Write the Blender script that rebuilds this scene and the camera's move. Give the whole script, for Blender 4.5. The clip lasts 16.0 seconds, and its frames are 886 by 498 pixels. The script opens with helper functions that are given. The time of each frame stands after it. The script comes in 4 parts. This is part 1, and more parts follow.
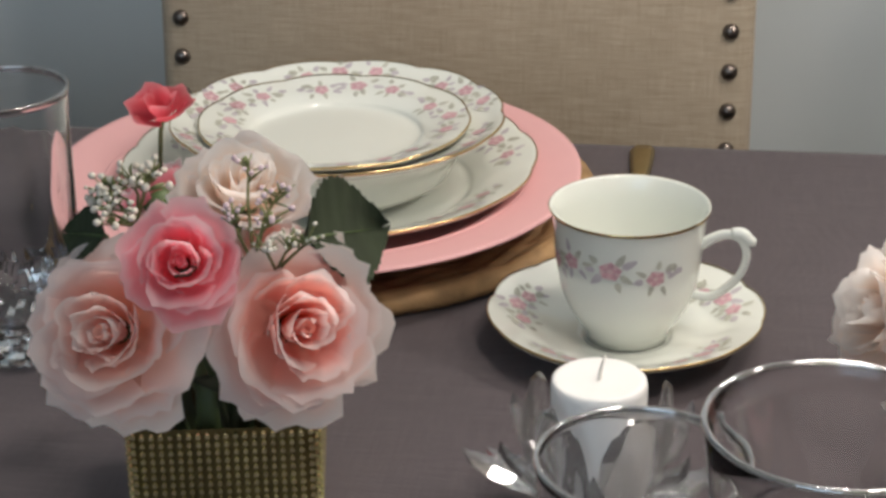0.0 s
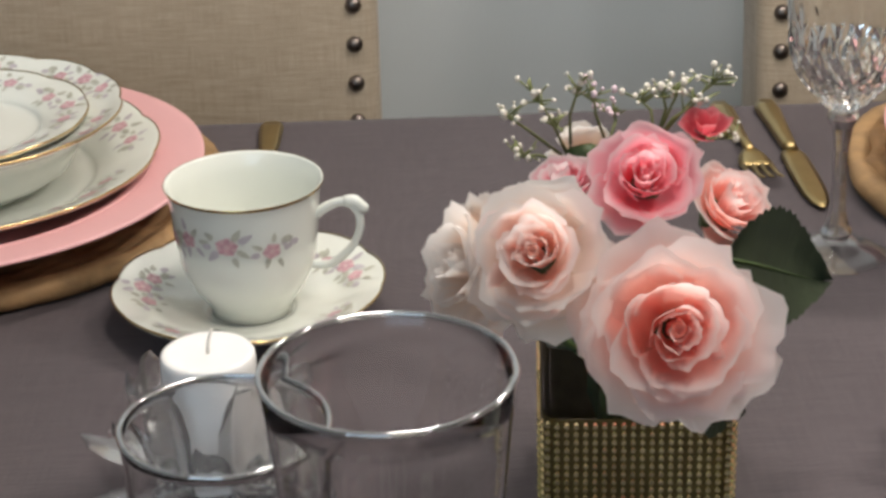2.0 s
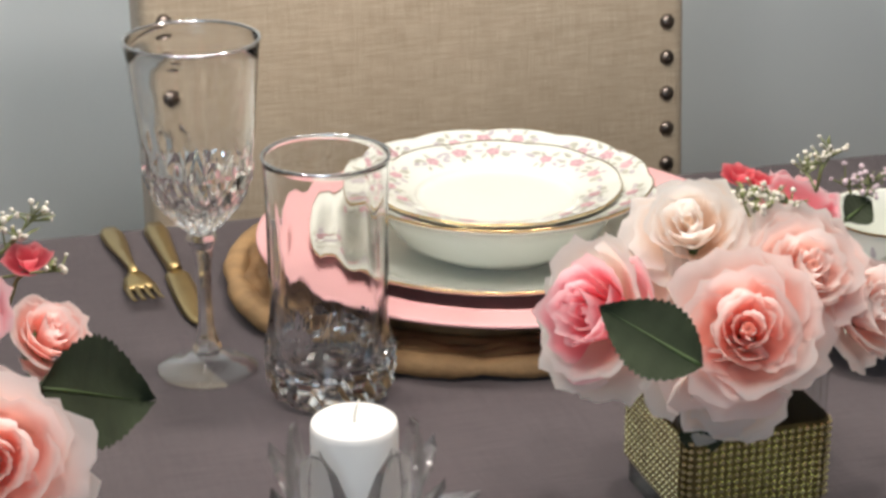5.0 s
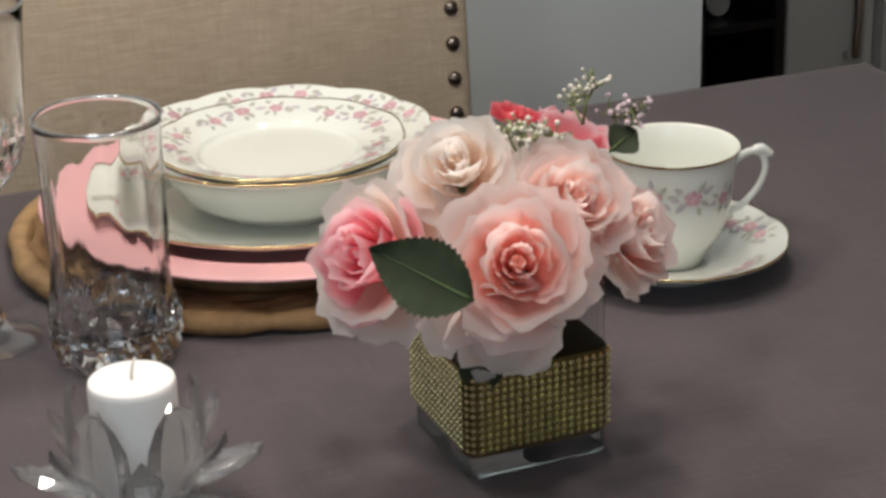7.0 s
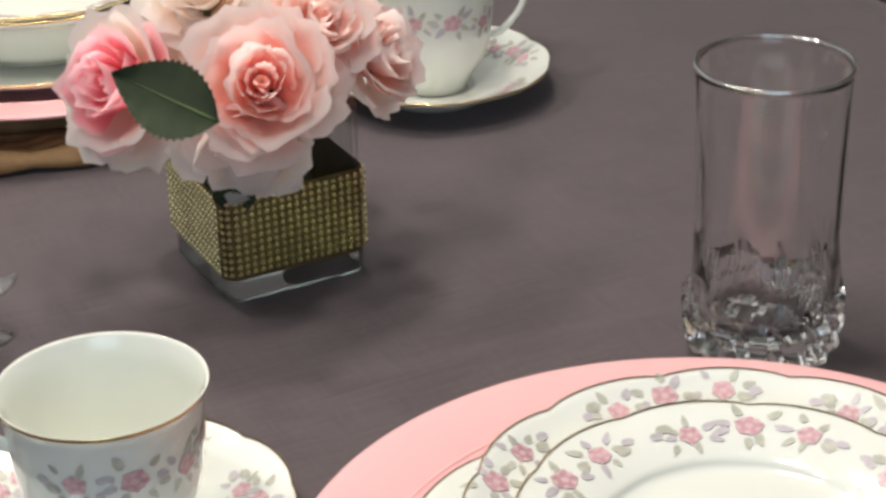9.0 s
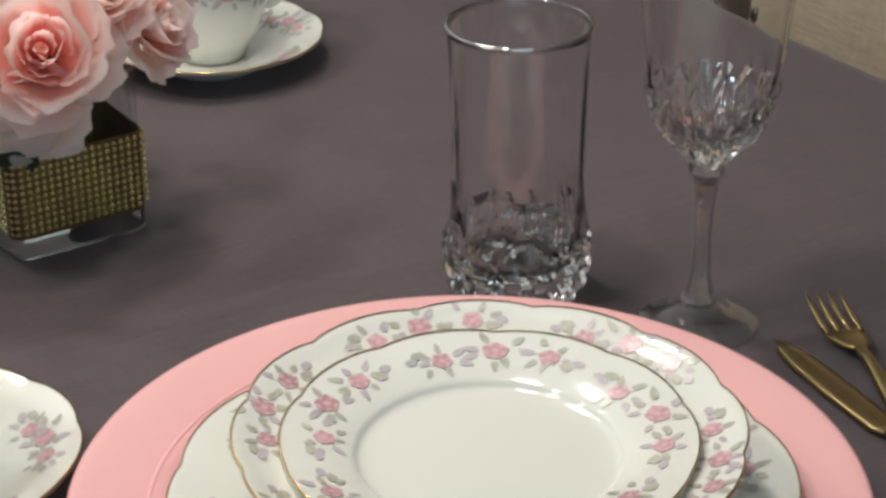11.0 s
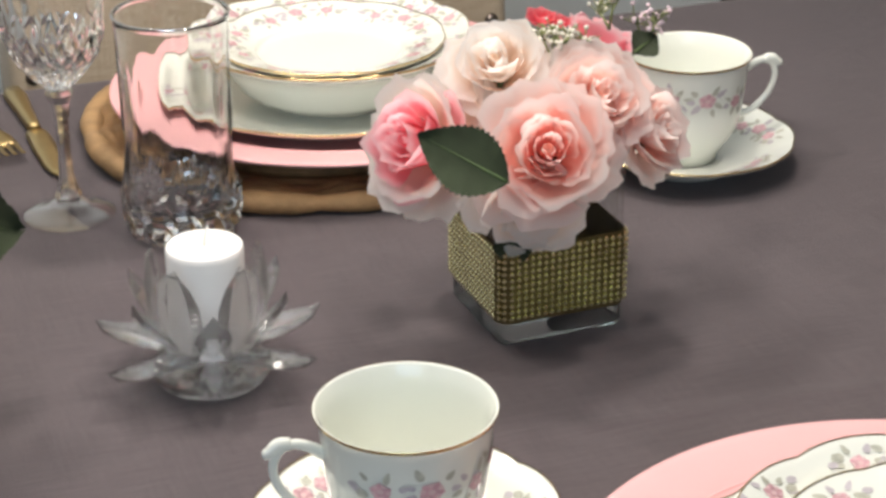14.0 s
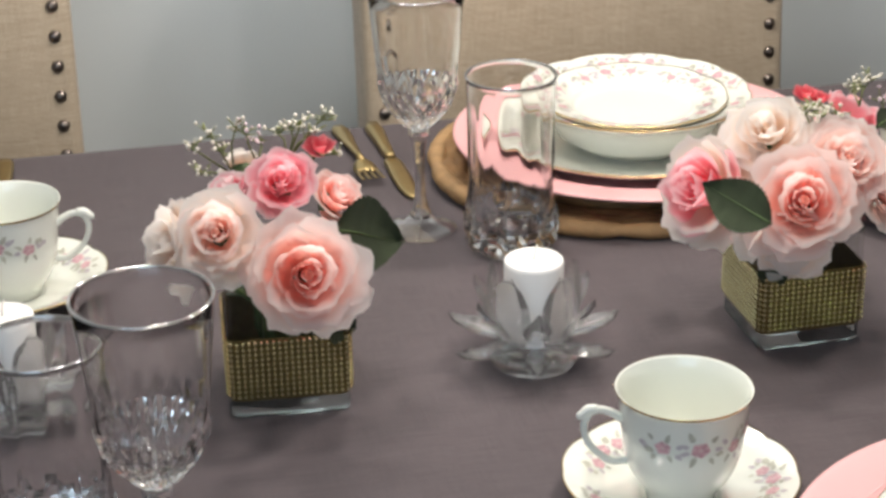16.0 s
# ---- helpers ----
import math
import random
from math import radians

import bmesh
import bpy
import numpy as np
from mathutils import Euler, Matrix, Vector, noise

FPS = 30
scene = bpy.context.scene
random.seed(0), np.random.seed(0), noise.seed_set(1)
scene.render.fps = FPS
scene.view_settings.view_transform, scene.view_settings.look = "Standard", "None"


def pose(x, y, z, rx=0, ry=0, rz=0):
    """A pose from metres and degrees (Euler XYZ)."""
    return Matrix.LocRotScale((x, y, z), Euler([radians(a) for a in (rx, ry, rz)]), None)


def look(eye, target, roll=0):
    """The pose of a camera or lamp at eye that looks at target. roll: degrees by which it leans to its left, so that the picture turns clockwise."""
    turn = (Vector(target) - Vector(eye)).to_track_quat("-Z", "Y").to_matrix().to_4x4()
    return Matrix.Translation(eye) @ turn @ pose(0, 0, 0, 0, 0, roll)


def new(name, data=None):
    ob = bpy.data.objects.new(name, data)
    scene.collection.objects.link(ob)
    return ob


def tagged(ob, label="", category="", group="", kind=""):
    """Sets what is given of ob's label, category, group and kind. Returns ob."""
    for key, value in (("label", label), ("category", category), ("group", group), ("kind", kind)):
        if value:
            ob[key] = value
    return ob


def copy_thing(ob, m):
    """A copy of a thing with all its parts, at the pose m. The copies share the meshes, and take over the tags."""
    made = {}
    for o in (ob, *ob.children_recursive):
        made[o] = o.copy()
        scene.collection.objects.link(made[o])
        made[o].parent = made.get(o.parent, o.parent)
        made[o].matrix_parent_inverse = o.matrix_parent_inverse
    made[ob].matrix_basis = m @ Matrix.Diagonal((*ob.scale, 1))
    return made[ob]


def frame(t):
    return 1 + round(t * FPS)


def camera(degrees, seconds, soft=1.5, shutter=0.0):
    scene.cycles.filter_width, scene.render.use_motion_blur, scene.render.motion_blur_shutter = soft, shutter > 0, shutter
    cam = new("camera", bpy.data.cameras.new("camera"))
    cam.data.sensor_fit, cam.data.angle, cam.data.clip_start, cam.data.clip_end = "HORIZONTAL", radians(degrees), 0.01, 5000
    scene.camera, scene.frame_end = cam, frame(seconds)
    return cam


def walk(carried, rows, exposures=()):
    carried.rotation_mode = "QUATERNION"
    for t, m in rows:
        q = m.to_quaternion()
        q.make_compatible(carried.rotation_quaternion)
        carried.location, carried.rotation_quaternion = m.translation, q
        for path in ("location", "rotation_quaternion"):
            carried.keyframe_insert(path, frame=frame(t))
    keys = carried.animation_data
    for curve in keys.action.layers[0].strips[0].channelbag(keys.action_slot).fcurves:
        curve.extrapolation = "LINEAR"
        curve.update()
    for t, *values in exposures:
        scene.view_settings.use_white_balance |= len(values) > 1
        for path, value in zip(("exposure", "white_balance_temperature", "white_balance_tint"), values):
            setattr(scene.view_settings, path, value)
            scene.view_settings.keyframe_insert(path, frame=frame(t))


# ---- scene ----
# one zoomed lens for the whole clip
cam = camera(25.252, 16.0, soft=3.2)
PATH = [
    (0, -0.4971, -0.7664, 1.2398, 8.016, -23.790, -0.905),
    (0.5, -0.4834, -0.7712, 1.2423, 6.042, -24.023, -1.277),
    (1, -0.4700, -0.7726, 1.2406, 3.599, -24.126, -1.474),
    (1.5, -0.4597, -0.7802, 1.2403, 1.141, -24.189, -1.402),
    (2, -0.4469, -0.7799, 1.2403, -1.170, -24.445, -1.596),
    (2.5, -0.4326, -0.7810, 1.2381, -3.399, -24.702, -1.725),
    (3, -0.4158, -0.7936, 1.2418, -5.908, -24.958, -2.125),
    (3.5, -0.4037, -0.8010, 1.2426, -8.599, -24.807, -1.911),
    (4, -0.3912, -0.8086, 1.2485, -11.470, -23.942, -1.346),
    (4.5, -0.3748, -0.8227, 1.2588, -14.226, -22.073, -1.102),
    (4.7, -0.3692, -0.8262, 1.2619, -15.071, -21.658, -0.703),
    (6.8, -0.3344, -0.8394, 1.2508, -20.241, -21.543, -1.292),
    (7, -0.3331, -0.8439, 1.2480, -21.160, -22.263, -1.596),
    (7.5, -0.3283, -0.8475, 1.2425, -23.236, -23.827, -1.631),
    (8, -0.3251, -0.8551, 1.2431, -24.636, -24.855, -1.414),
    (8.5, -0.3195, -0.8682, 1.2380, -24.950, -25.499, -1.581),
    (9, -0.3058, -0.8750, 1.2306, -26.511, -26.346, -1.623),
    (9.5, -0.3004, -0.8814, 1.2273, -29.241, -27.390, -1.717),
    (9.7, -0.3008, -0.8884, 1.2274, -30.687, -27.698, -1.370),
    (11.8, -0.3429, -0.9620, 1.2670, -32.726, -26.366, -0.409),
    (12, -0.3469, -0.9590, 1.2705, -31.632, -26.216, -0.613),
    (12.5, -0.3554, -0.9465, 1.2697, -28.128, -25.601, -0.848),
    (13, -0.3701, -0.9337, 1.2741, -25.195, -25.291, -0.239),
    (13.5, -0.3770, -0.9396, 1.2765, -22.251, -24.996, -0.207),
    (14, -0.3858, -0.9524, 1.2829, -20.483, -24.801, -0.459),
    (14.5, -0.4204, -1.0105, 1.3111, -18.943, -24.445, -0.709),
    (15, -0.4584, -1.0859, 1.3469, -17.799, -24.269, -0.592),
    (15.5, -0.4718, -1.1458, 1.3578, -15.307, -23.518, -0.394),
    (16, -0.4932, -1.2317, 1.4214, -11.905, -24.255, -0.951),
]


def seen_from(x, y, z, yaw, pitch, roll):
    a, b = radians(yaw), radians(pitch)
    ahead = Vector((-math.sin(a) * math.cos(b), math.cos(a) * math.cos(b), math.sin(b)))
    eye = Vector((x, y, z))
    return look(eye, eye + ahead, roll)


walk(cam, [(r[0], seen_from(*r[1:])) for r in PATH], exposures=((0, 0.25), (1.5, 0.32), (2.2, 0.33), (3.5, 0.52), (4.7, 0.52), (7, 0.11), (8, 0.52), (9.5, 0.40), (11.8, 0.07), (12.5, 0.22), (13, 0.52), (14.5, 0.62), (16, 0.62)))

# ---- world and lamps ----
world = bpy.data.worlds.new("room_air")
scene.world = world
world.use_nodes = True
wn = world.node_tree.nodes
wn["Background"].inputs[0].default_value = (0.75, 0.85, 1.0, 1)
wn["Background"].inputs[1].default_value = 0.08


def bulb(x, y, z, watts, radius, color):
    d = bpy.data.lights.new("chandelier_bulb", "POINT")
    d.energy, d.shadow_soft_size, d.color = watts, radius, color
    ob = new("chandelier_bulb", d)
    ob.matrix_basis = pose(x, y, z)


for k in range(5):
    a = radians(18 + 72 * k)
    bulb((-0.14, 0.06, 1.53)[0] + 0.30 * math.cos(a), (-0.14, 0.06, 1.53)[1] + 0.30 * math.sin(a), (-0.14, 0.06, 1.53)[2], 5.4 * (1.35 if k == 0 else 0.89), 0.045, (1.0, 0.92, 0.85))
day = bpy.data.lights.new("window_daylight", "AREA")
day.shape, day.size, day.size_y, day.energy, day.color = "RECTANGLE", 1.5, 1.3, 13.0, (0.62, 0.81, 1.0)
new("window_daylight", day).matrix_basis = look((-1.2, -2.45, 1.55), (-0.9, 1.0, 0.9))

# ---- materials ----


def material(name, color, rough=0.5, metal=0.0, vary=0.0, scale=40.0, bump=0.0, bump_scale=200.0, stretch=(1, 1, 1), sheen=0.0, coat=0.0, second=None):
    m = bpy.data.materials.new(name)
    m.use_nodes = True
    nt, p = m.node_tree, m.node_tree.nodes["Principled BSDF"]
    p.inputs["Base Color"].default_value = (*color, 1)
    p.inputs["Roughness"].default_value = rough
    p.inputs["Metallic"].default_value = metal
    p.inputs["Sheen Weight"].default_value = sheen
    p.inputs["Coat Weight"].default_value = coat
    co = nt.nodes.new("ShaderNodeTexCoord")
    mp = nt.nodes.new("ShaderNodeMapping")
    mp.inputs["Scale"].default_value = stretch
    nt.links.new(co.outputs["Object"], mp.inputs[0])
    if vary:
        n1 = nt.nodes.new("ShaderNodeTexNoise")
        n1.inputs["Scale"].default_value, n1.inputs["Detail"].default_value = scale, 6
        n2 = nt.nodes.new("ShaderNodeTexNoise")
        n2.inputs["Scale"].default_value = scale / 9
        add = nt.nodes.new("ShaderNodeMath")
        add.operation = "ADD"
        half = nt.nodes.new("ShaderNodeMath")
        half.operation, half.inputs[1].default_value = "MULTIPLY", 0.5
        ramp = nt.nodes.new("ShaderNodeValToRGB")
        dark = second or tuple(c * (1 - vary) for c in color)
        light = tuple(min(1, c * (1 + vary)) for c in color)
        ramp.color_ramp.elements[0].position, ramp.color_ramp.elements[1].position = 0.32, 0.68
        ramp.color_ramp.elements[0].color, ramp.color_ramp.elements[1].color = (*dark, 1), (*light, 1)
        nt.links.new(mp.outputs[0], n1.inputs["Vector"])
        nt.links.new(mp.outputs[0], n2.inputs["Vector"])
        nt.links.new(n1.outputs["Fac"], add.inputs[0])
        nt.links.new(n2.outputs["Fac"], add.inputs[1])
        nt.links.new(add.outputs[0], half.inputs[0])
        nt.links.new(half.outputs[0], ramp.inputs[0])
        nt.links.new(ramp.outputs[0], p.inputs["Base Color"])
    if bump:
        n3 = nt.nodes.new("ShaderNodeTexNoise")
        n3.inputs["Scale"].default_value, n3.inputs["Detail"].default_value = bump_scale, 4
        b = nt.nodes.new("ShaderNodeBump")
        b.inputs["Strength"].default_value, b.inputs["Distance"].default_value = bump, 0.001
        nt.links.new(mp.outputs[0], n3.inputs["Vector"])
        nt.links.new(n3.outputs["Fac"], b.inputs["Height"])
        nt.links.new(b.outputs[0], p.inputs["Normal"])
    return m


def weave(name, dark, light, pitch, slub, bump, rough=0.9):
    """Woven cloth: two crossed thread waves, with slubs along the threads."""
    m = bpy.data.materials.new(name)
    m.use_nodes = True
    nt, p = m.node_tree, m.node_tree.nodes["Principled BSDF"]
    p.inputs["Roughness"].default_value = rough
    p.inputs["Sheen Weight"].default_value = 0.15
    co = nt.nodes.new("ShaderNodeTexCoord")

    def noise_of(stretch, scale, detail=3):
        mp = nt.nodes.new("ShaderNodeMapping")
        mp.inputs["Scale"].default_value = stretch
        nt.links.new(co.outputs["Object"], mp.inputs[0])
        n = nt.nodes.new("ShaderNodeTexNoise")
        n.inputs["Scale"].default_value, n.inputs["Detail"].default_value = scale, detail
        nt.links.new(mp.outputs[0], n.inputs["Vector"])
        return n.outputs["Fac"]

    def mix(op, a, b):
        q = nt.nodes.new("ShaderNodeMath")
        q.operation = op
        for i, v in enumerate((a, b)):
            if isinstance(v, float):
                q.inputs[i].default_value = v
            else:
                nt.links.new(v, q.inputs[i])
        return q.outputs[0]

    waves = []
    for axis in slub[0]:
        w = nt.nodes.new("ShaderNodeTexWave")
        w.wave_type, w.bands_direction = "BANDS", axis
        w.inputs["Scale"].default_value = pitch
        w.inputs["Distortion"].default_value = 1.2
        w.inputs["Detail"].default_value = 1.0
        nt.links.new(co.outputs["Object"], w.inputs["Vector"])
        waves.append(w.outputs["Fac"])
    threads = mix("MULTIPLY", mix("ADD", waves[0], waves[1]), 0.5)
    s1, s2 = noise_of(slub[1], slub[3]), noise_of(slub[2], slub[3])
    blot = noise_of((1, 1, 1), 6.0, 2)
    tone = mix("ADD", mix("MULTIPLY", threads, 0.3), mix("ADD", mix("MULTIPLY", s1, 0.34), mix("ADD", mix("MULTIPLY", s2, 0.22), mix("MULTIPLY", blot, 0.14))))
    ramp = nt.nodes.new("ShaderNodeValToRGB")
    ramp.color_ramp.elements[0].position, ramp.color_ramp.elements[1].position = 0.32, 0.68
    ramp.color_ramp.elements[0].color, ramp.color_ramp.elements[1].color = (*dark, 1), (*light, 1)
    nt.links.new(tone, ramp.inputs[0])
    nt.links.new(ramp.outputs[0], p.inputs["Base Color"])
    b = nt.nodes.new("ShaderNodeBump")
    b.inputs["Strength"].default_value, b.inputs["Distance"].default_value = bump, 0.0008
    nt.links.new(tone, b.inputs["Height"])
    nt.links.new(b.outputs[0], p.inputs["Normal"])
    return m


def petal_material(name, deep, mid, edge):
    """Silk petal: deep colour at the heart, paler to the edge, some light through it."""
    m = bpy.data.materials.new(name)
    m.use_nodes = True
    nt = m.node_tree
    p, out = nt.nodes["Principled BSDF"], nt.nodes["Material Output"]
    uv = nt.nodes.new("ShaderNodeUVMap")
    sep = nt.nodes.new("ShaderNodeSeparateXYZ")
    nt.links.new(uv.outputs[0], sep.inputs[0])
    co = nt.nodes.new("ShaderNodeTexCoord")
    n = nt.nodes.new("ShaderNodeTexNoise")
    n.inputs["Scale"].default_value, n.inputs["Detail"].default_value = 90, 4
    nt.links.new(co.outputs["Object"], n.inputs["Vector"])
    q = nt.nodes.new("ShaderNodeMath")
    q.operation, q.inputs[1].default_value = "MULTIPLY_ADD", 0.12
    nt.links.new(n.outputs["Fac"], q.inputs[0])
    nt.links.new(sep.outputs["Y"], q.inputs[2])
    ramp = nt.nodes.new("ShaderNodeValToRGB")
    e = ramp.color_ramp.elements
    e[0].position, e[0].color = 0.12, (*deep, 1)
    e[1].position, e[1].color = 1.0, (*edge, 1)
    x = e.new(0.76)
    x.color = (*mid, 1)
    nt.links.new(q.outputs[0], ramp.inputs[0])
    nt.links.new(ramp.outputs[0], p.inputs["Base Color"])
    p.inputs["Roughness"].default_value = 0.8
    p.inputs["Specular IOR Level"].default_value = 0.2
    fine = nt.nodes.new("ShaderNodeTexNoise")
    fine.inputs["Scale"].default_value = 700
    nt.links.new(co.outputs["Object"], fine.inputs["Vector"])
    b = nt.nodes.new("ShaderNodeBump")
    b.inputs["Strength"].default_value, b.inputs["Distance"].default_value = 0.25, 0.0004
    nt.links.new(fine.outputs["Fac"], b.inputs["Height"])
    nt.links.new(b.outputs[0], p.inputs["Normal"])
    tr = nt.nodes.new("ShaderNodeBsdfTranslucent")
    nt.links.new(ramp.outputs[0], tr.inputs[0])
    mx = nt.nodes.new("ShaderNodeMixShader")
    mx.inputs[0].default_value = 0.70
    nt.links.new(p.outputs[0], mx.inputs[1])
    nt.links.new(tr.outputs[0], mx.inputs[2])
    nt.links.new(mx.outputs[0], out.inputs[0])
    return m


def thin_glass(name, clear=(0.985, 0.992, 0.99), least=0.018, bend=4.0):
    m = bpy.data.materials.new(name)
    m.use_nodes = True
    nt = m.node_tree
    nt.nodes.remove(nt.nodes["Principled BSDF"])
    t, g = nt.nodes.new("ShaderNodeBsdfTransparent"), nt.nodes.new("ShaderNodeBsdfGlossy")
    t.inputs[0].default_value = (*clear, 1)
    g.inputs["Roughness"].default_value = 0.02
    lw = nt.nodes.new("ShaderNodeLayerWeight")
    lw.inputs[0].default_value = 0.5
    pw, f = nt.nodes.new("ShaderNodeMath"), nt.nodes.new("ShaderNodeMath")
    pw.operation, pw.inputs[1].default_value = "POWER", bend
    f.operation, f.inputs[1].default_value, f.inputs[2].default_value = "MULTIPLY_ADD", 0.9 - least, least
    nt.links.new(lw.outputs["Facing"], pw.inputs[0])
    nt.links.new(pw.outputs[0], f.inputs[0])
    mx = nt.nodes.new("ShaderNodeMixShader")
    nt.links.new(f.outputs[0], mx.inputs[0])
    nt.links.new(t.outputs[0], mx.inputs[1])
    nt.links.new(g.outputs[0], mx.inputs[2])
    nt.links.new(mx.outputs[0], nt.nodes["Material Output"].inputs[0])
    return m


def crystal(name, clear=0.15, tint=(1.0, 1.0, 1.0), ior=1.50, glint=0.0, white_lift=0.0):
    """Lead crystal; part of the light goes straight on, as it does through cut glass."""
    m = bpy.data.materials.new(name)
    m.use_nodes = True
    nt = m.node_tree
    nt.nodes.remove(nt.nodes["Principled BSDF"])
    t, g = nt.nodes.new("ShaderNodeBsdfTransparent"), nt.nodes.new("ShaderNodeBsdfGlass")
    g.inputs["Color"].default_value, g.inputs["IOR"].default_value = (*tint, 1), ior
    g.inputs["Roughness"].default_value = 0.0
    mx = nt.nodes.new("ShaderNodeMixShader")
    mx.inputs[0].default_value = 1 - clear
    nt.links.new(t.outputs[0], mx.inputs[1])
    nt.links.new(g.outputs[0], mx.inputs[2])
    # white gloss share, added to put bright glints on the cut faces
    d, last = nt.nodes.new("ShaderNodeBsdfGlossy"), nt.nodes.new("ShaderNodeMixShader")
    d.inputs["Color"].default_value, d.inputs["Roughness"].default_value = (1, 1, 1, 1), 0.03
    last.inputs[0].default_value = glint
    nt.links.new(mx.outputs[0], last.inputs[1])
    nt.links.new(d.outputs[0], last.inputs[2])
    end = last
    # white translucent share stands in for lamp light refracted inside the crystal
    if white_lift:
        soft, end = nt.nodes.new("ShaderNodeBsdfTranslucent"), nt.nodes.new("ShaderNodeMixShader")
        soft.inputs["Color"].default_value = (0.92, 0.95, 0.95, 1)
        end.inputs[0].default_value = white_lift
        nt.links.new(last.outputs[0], end.inputs[1])
        nt.links.new(soft.outputs[0], end.inputs[2])
    nt.links.new(end.outputs[0], nt.nodes["Material Output"].inputs[0])
    return m


M_CLOTH = weave("taupe_tablecloth", (0.052, 0.041, 0.045), (0.116, 0.093, 0.099), 420.0, (("X", "Y"), (3, 60, 1), (60, 3, 1), 8.0), 0.35)
M_LINEN = weave("linen_upholstery", (0.255, 0.20, 0.135), (0.53, 0.445, 0.335), 260.0, (("X", "Z"), (6, 6, 120), (120, 6, 6), 6.0), 0.6)
M_WALL = material("grey_wall_paint", (0.64, 0.69, 0.70), 0.6, vary=0.04, scale=3, bump=0.15, bump_scale=250)
M_CEIL = material("ceiling_paint", (0.70, 0.69, 0.67), 0.8, vary=0.02, scale=4)
M_FLOOR = material("floor_boards", (0.22, 0.15, 0.10), 0.45, vary=0.3, scale=12, stretch=(1, 9, 1))
M_PORCELAIN = material("white_porcelain", (0.78, 0.80, 0.73), 0.09, vary=0.012, scale=30, coat=0.4)
M_GOLD = material("gold_trim", (0.62, 0.46, 0.22), 0.22, 1.0, vary=0.12, scale=120)
M_CUTLERY = material("gold_cutlery", (0.42, 0.32, 0.15), 0.36, 1.0, vary=0.10, scale=60, bump=0.05)
M_PINK = material("pink_charger_paint", (0.80, 0.44, 0.44), 0.55, vary=0.03, scale=25, bump=0.08, bump_scale=300)
M_STRAW = material("braided_straw", (0.29, 0.165, 0.07), 0.7, vary=0.45, scale=70, bump=0.8, bump_scale=380, stretch=(1, 1, 1))
M_STRAW2 = material("pale_braided_straw", (0.36, 0.22, 0.10), 0.7, vary=0.4, scale=70, bump=0.8, bump_scale=380)
M_WAX = material("white_candle_wax", (0.86, 0.85, 0.82), 0.5, vary=0.02, scale=50, bump=0.05)
M_WICK = material("cotton_wick", (0.75, 0.72, 0.66), 0.9, vary=0.1, scale=300)
M_THIN = thin_glass("clear_drinking_glass")
M_CRYSTAL = crystal("cut_crystal", 0.05, ior=1.48, glint=0.10, white_lift=0.03)
M_FLUTED = crystal("fluted_glass", 0.0, ior=1.42)
M_LOTUS = crystal("lotus_crystal", 0.22, ior=1.36, glint=0.14)
M_FOOT = thin_glass("goblet_foot_glass", (0.98, 0.99, 0.99), 0.07, 2.5)
M_EDGE = thin_glass("polished_glass_rim", (0.98, 0.99, 0.99), 0.40, 2.0)
M_BASEGLASS = crystal("thick_vase_glass", 0.06, (0.95, 0.99, 0.99), glint=0.03)
M_BEAD = material("gold_rhinestones", (0.86, 0.76, 0.44), 0.12, 1.0, vary=0.3, scale=300)
M_BAND = material("gold_mesh_band", (0.17, 0.13, 0.055), 0.4, 0.8, vary=0.3, scale=200)
M_LEAF = material("silk_rose_leaf", (0.026, 0.037, 0.016), 0.9, vary=0.35, scale=50, bump=0.3, bump_scale=260)
M_STEM = material("green_plastic_stem", (0.07, 0.11, 0.035), 0.5, vary=0.3, scale=60)
M_TWIG = material("olive_twig", (0.17, 0.19, 0.07), 0.6, vary=0.3, scale=90)
M_BUDS = material("white_filler_buds", (0.68, 0.64, 0.55), 0.7, vary=0.12, scale=90)
M_LILAC = material("lilac_filler_buds", (0.66, 0.52, 0.56), 0.7, vary=0.12, scale=90)
M_RED = petal_material("coral_red_petal", (0.80, 0.08, 0.12), (0.88, 0.16, 0.20), (0.90, 0.30, 0.33))
M_NAIL = material("pewter_nailhead", (0.20, 0.17, 0.15), 0.33, 1.0, vary=0.2, scale=200)
M_WOOD = material("dark_chair_wood", (0.09, 0.055, 0.035), 0.4, vary=0.3, scale=20, stretch=(1, 1, 6))
M_BLACK = material("black_shelf_lacquer", (0.012, 0.012, 0.013), 0.35, vary=0.3, scale=10)
M_WHITE = material("white_cabinet_paint", (0.62, 0.62, 0.59), 0.45, vary=0.03, scale=8)
M_GREYTRIM = material("grey_trim_paint", (0.42, 0.42, 0.41), 0.5, vary=0.05, scale=8)
M_CHROME = material("chrome", (0.75, 0.75, 0.76), 0.12, 1.0, vary=0.05, scale=20)
M_ROSEPRINT = material("rose_print", (0.58, 0.34, 0.37), 0.25, vary=0.35, scale=330)
M_PALEPRINT = material("pale_rose_print", (0.66, 0.46, 0.47), 0.25, vary=0.15, scale=330)
M_GREENPRINT = material("leaf_print", (0.48, 0.48, 0.40), 0.25, vary=0.3, scale=330)
M_GREYPRINT = material("grey_lilac_print", (0.52, 0.48, 0.50), 0.25, vary=0.2, scale=330)
P_PEACH = petal_material("peach_petal", (0.99, 0.50, 0.40), (0.97, 0.62, 0.56), (0.96, 0.82, 0.79))
P_PALE = petal_material("pale_pink_petal", (0.99, 0.64, 0.53), (0.97, 0.75, 0.69), (0.96, 0.87, 0.84))
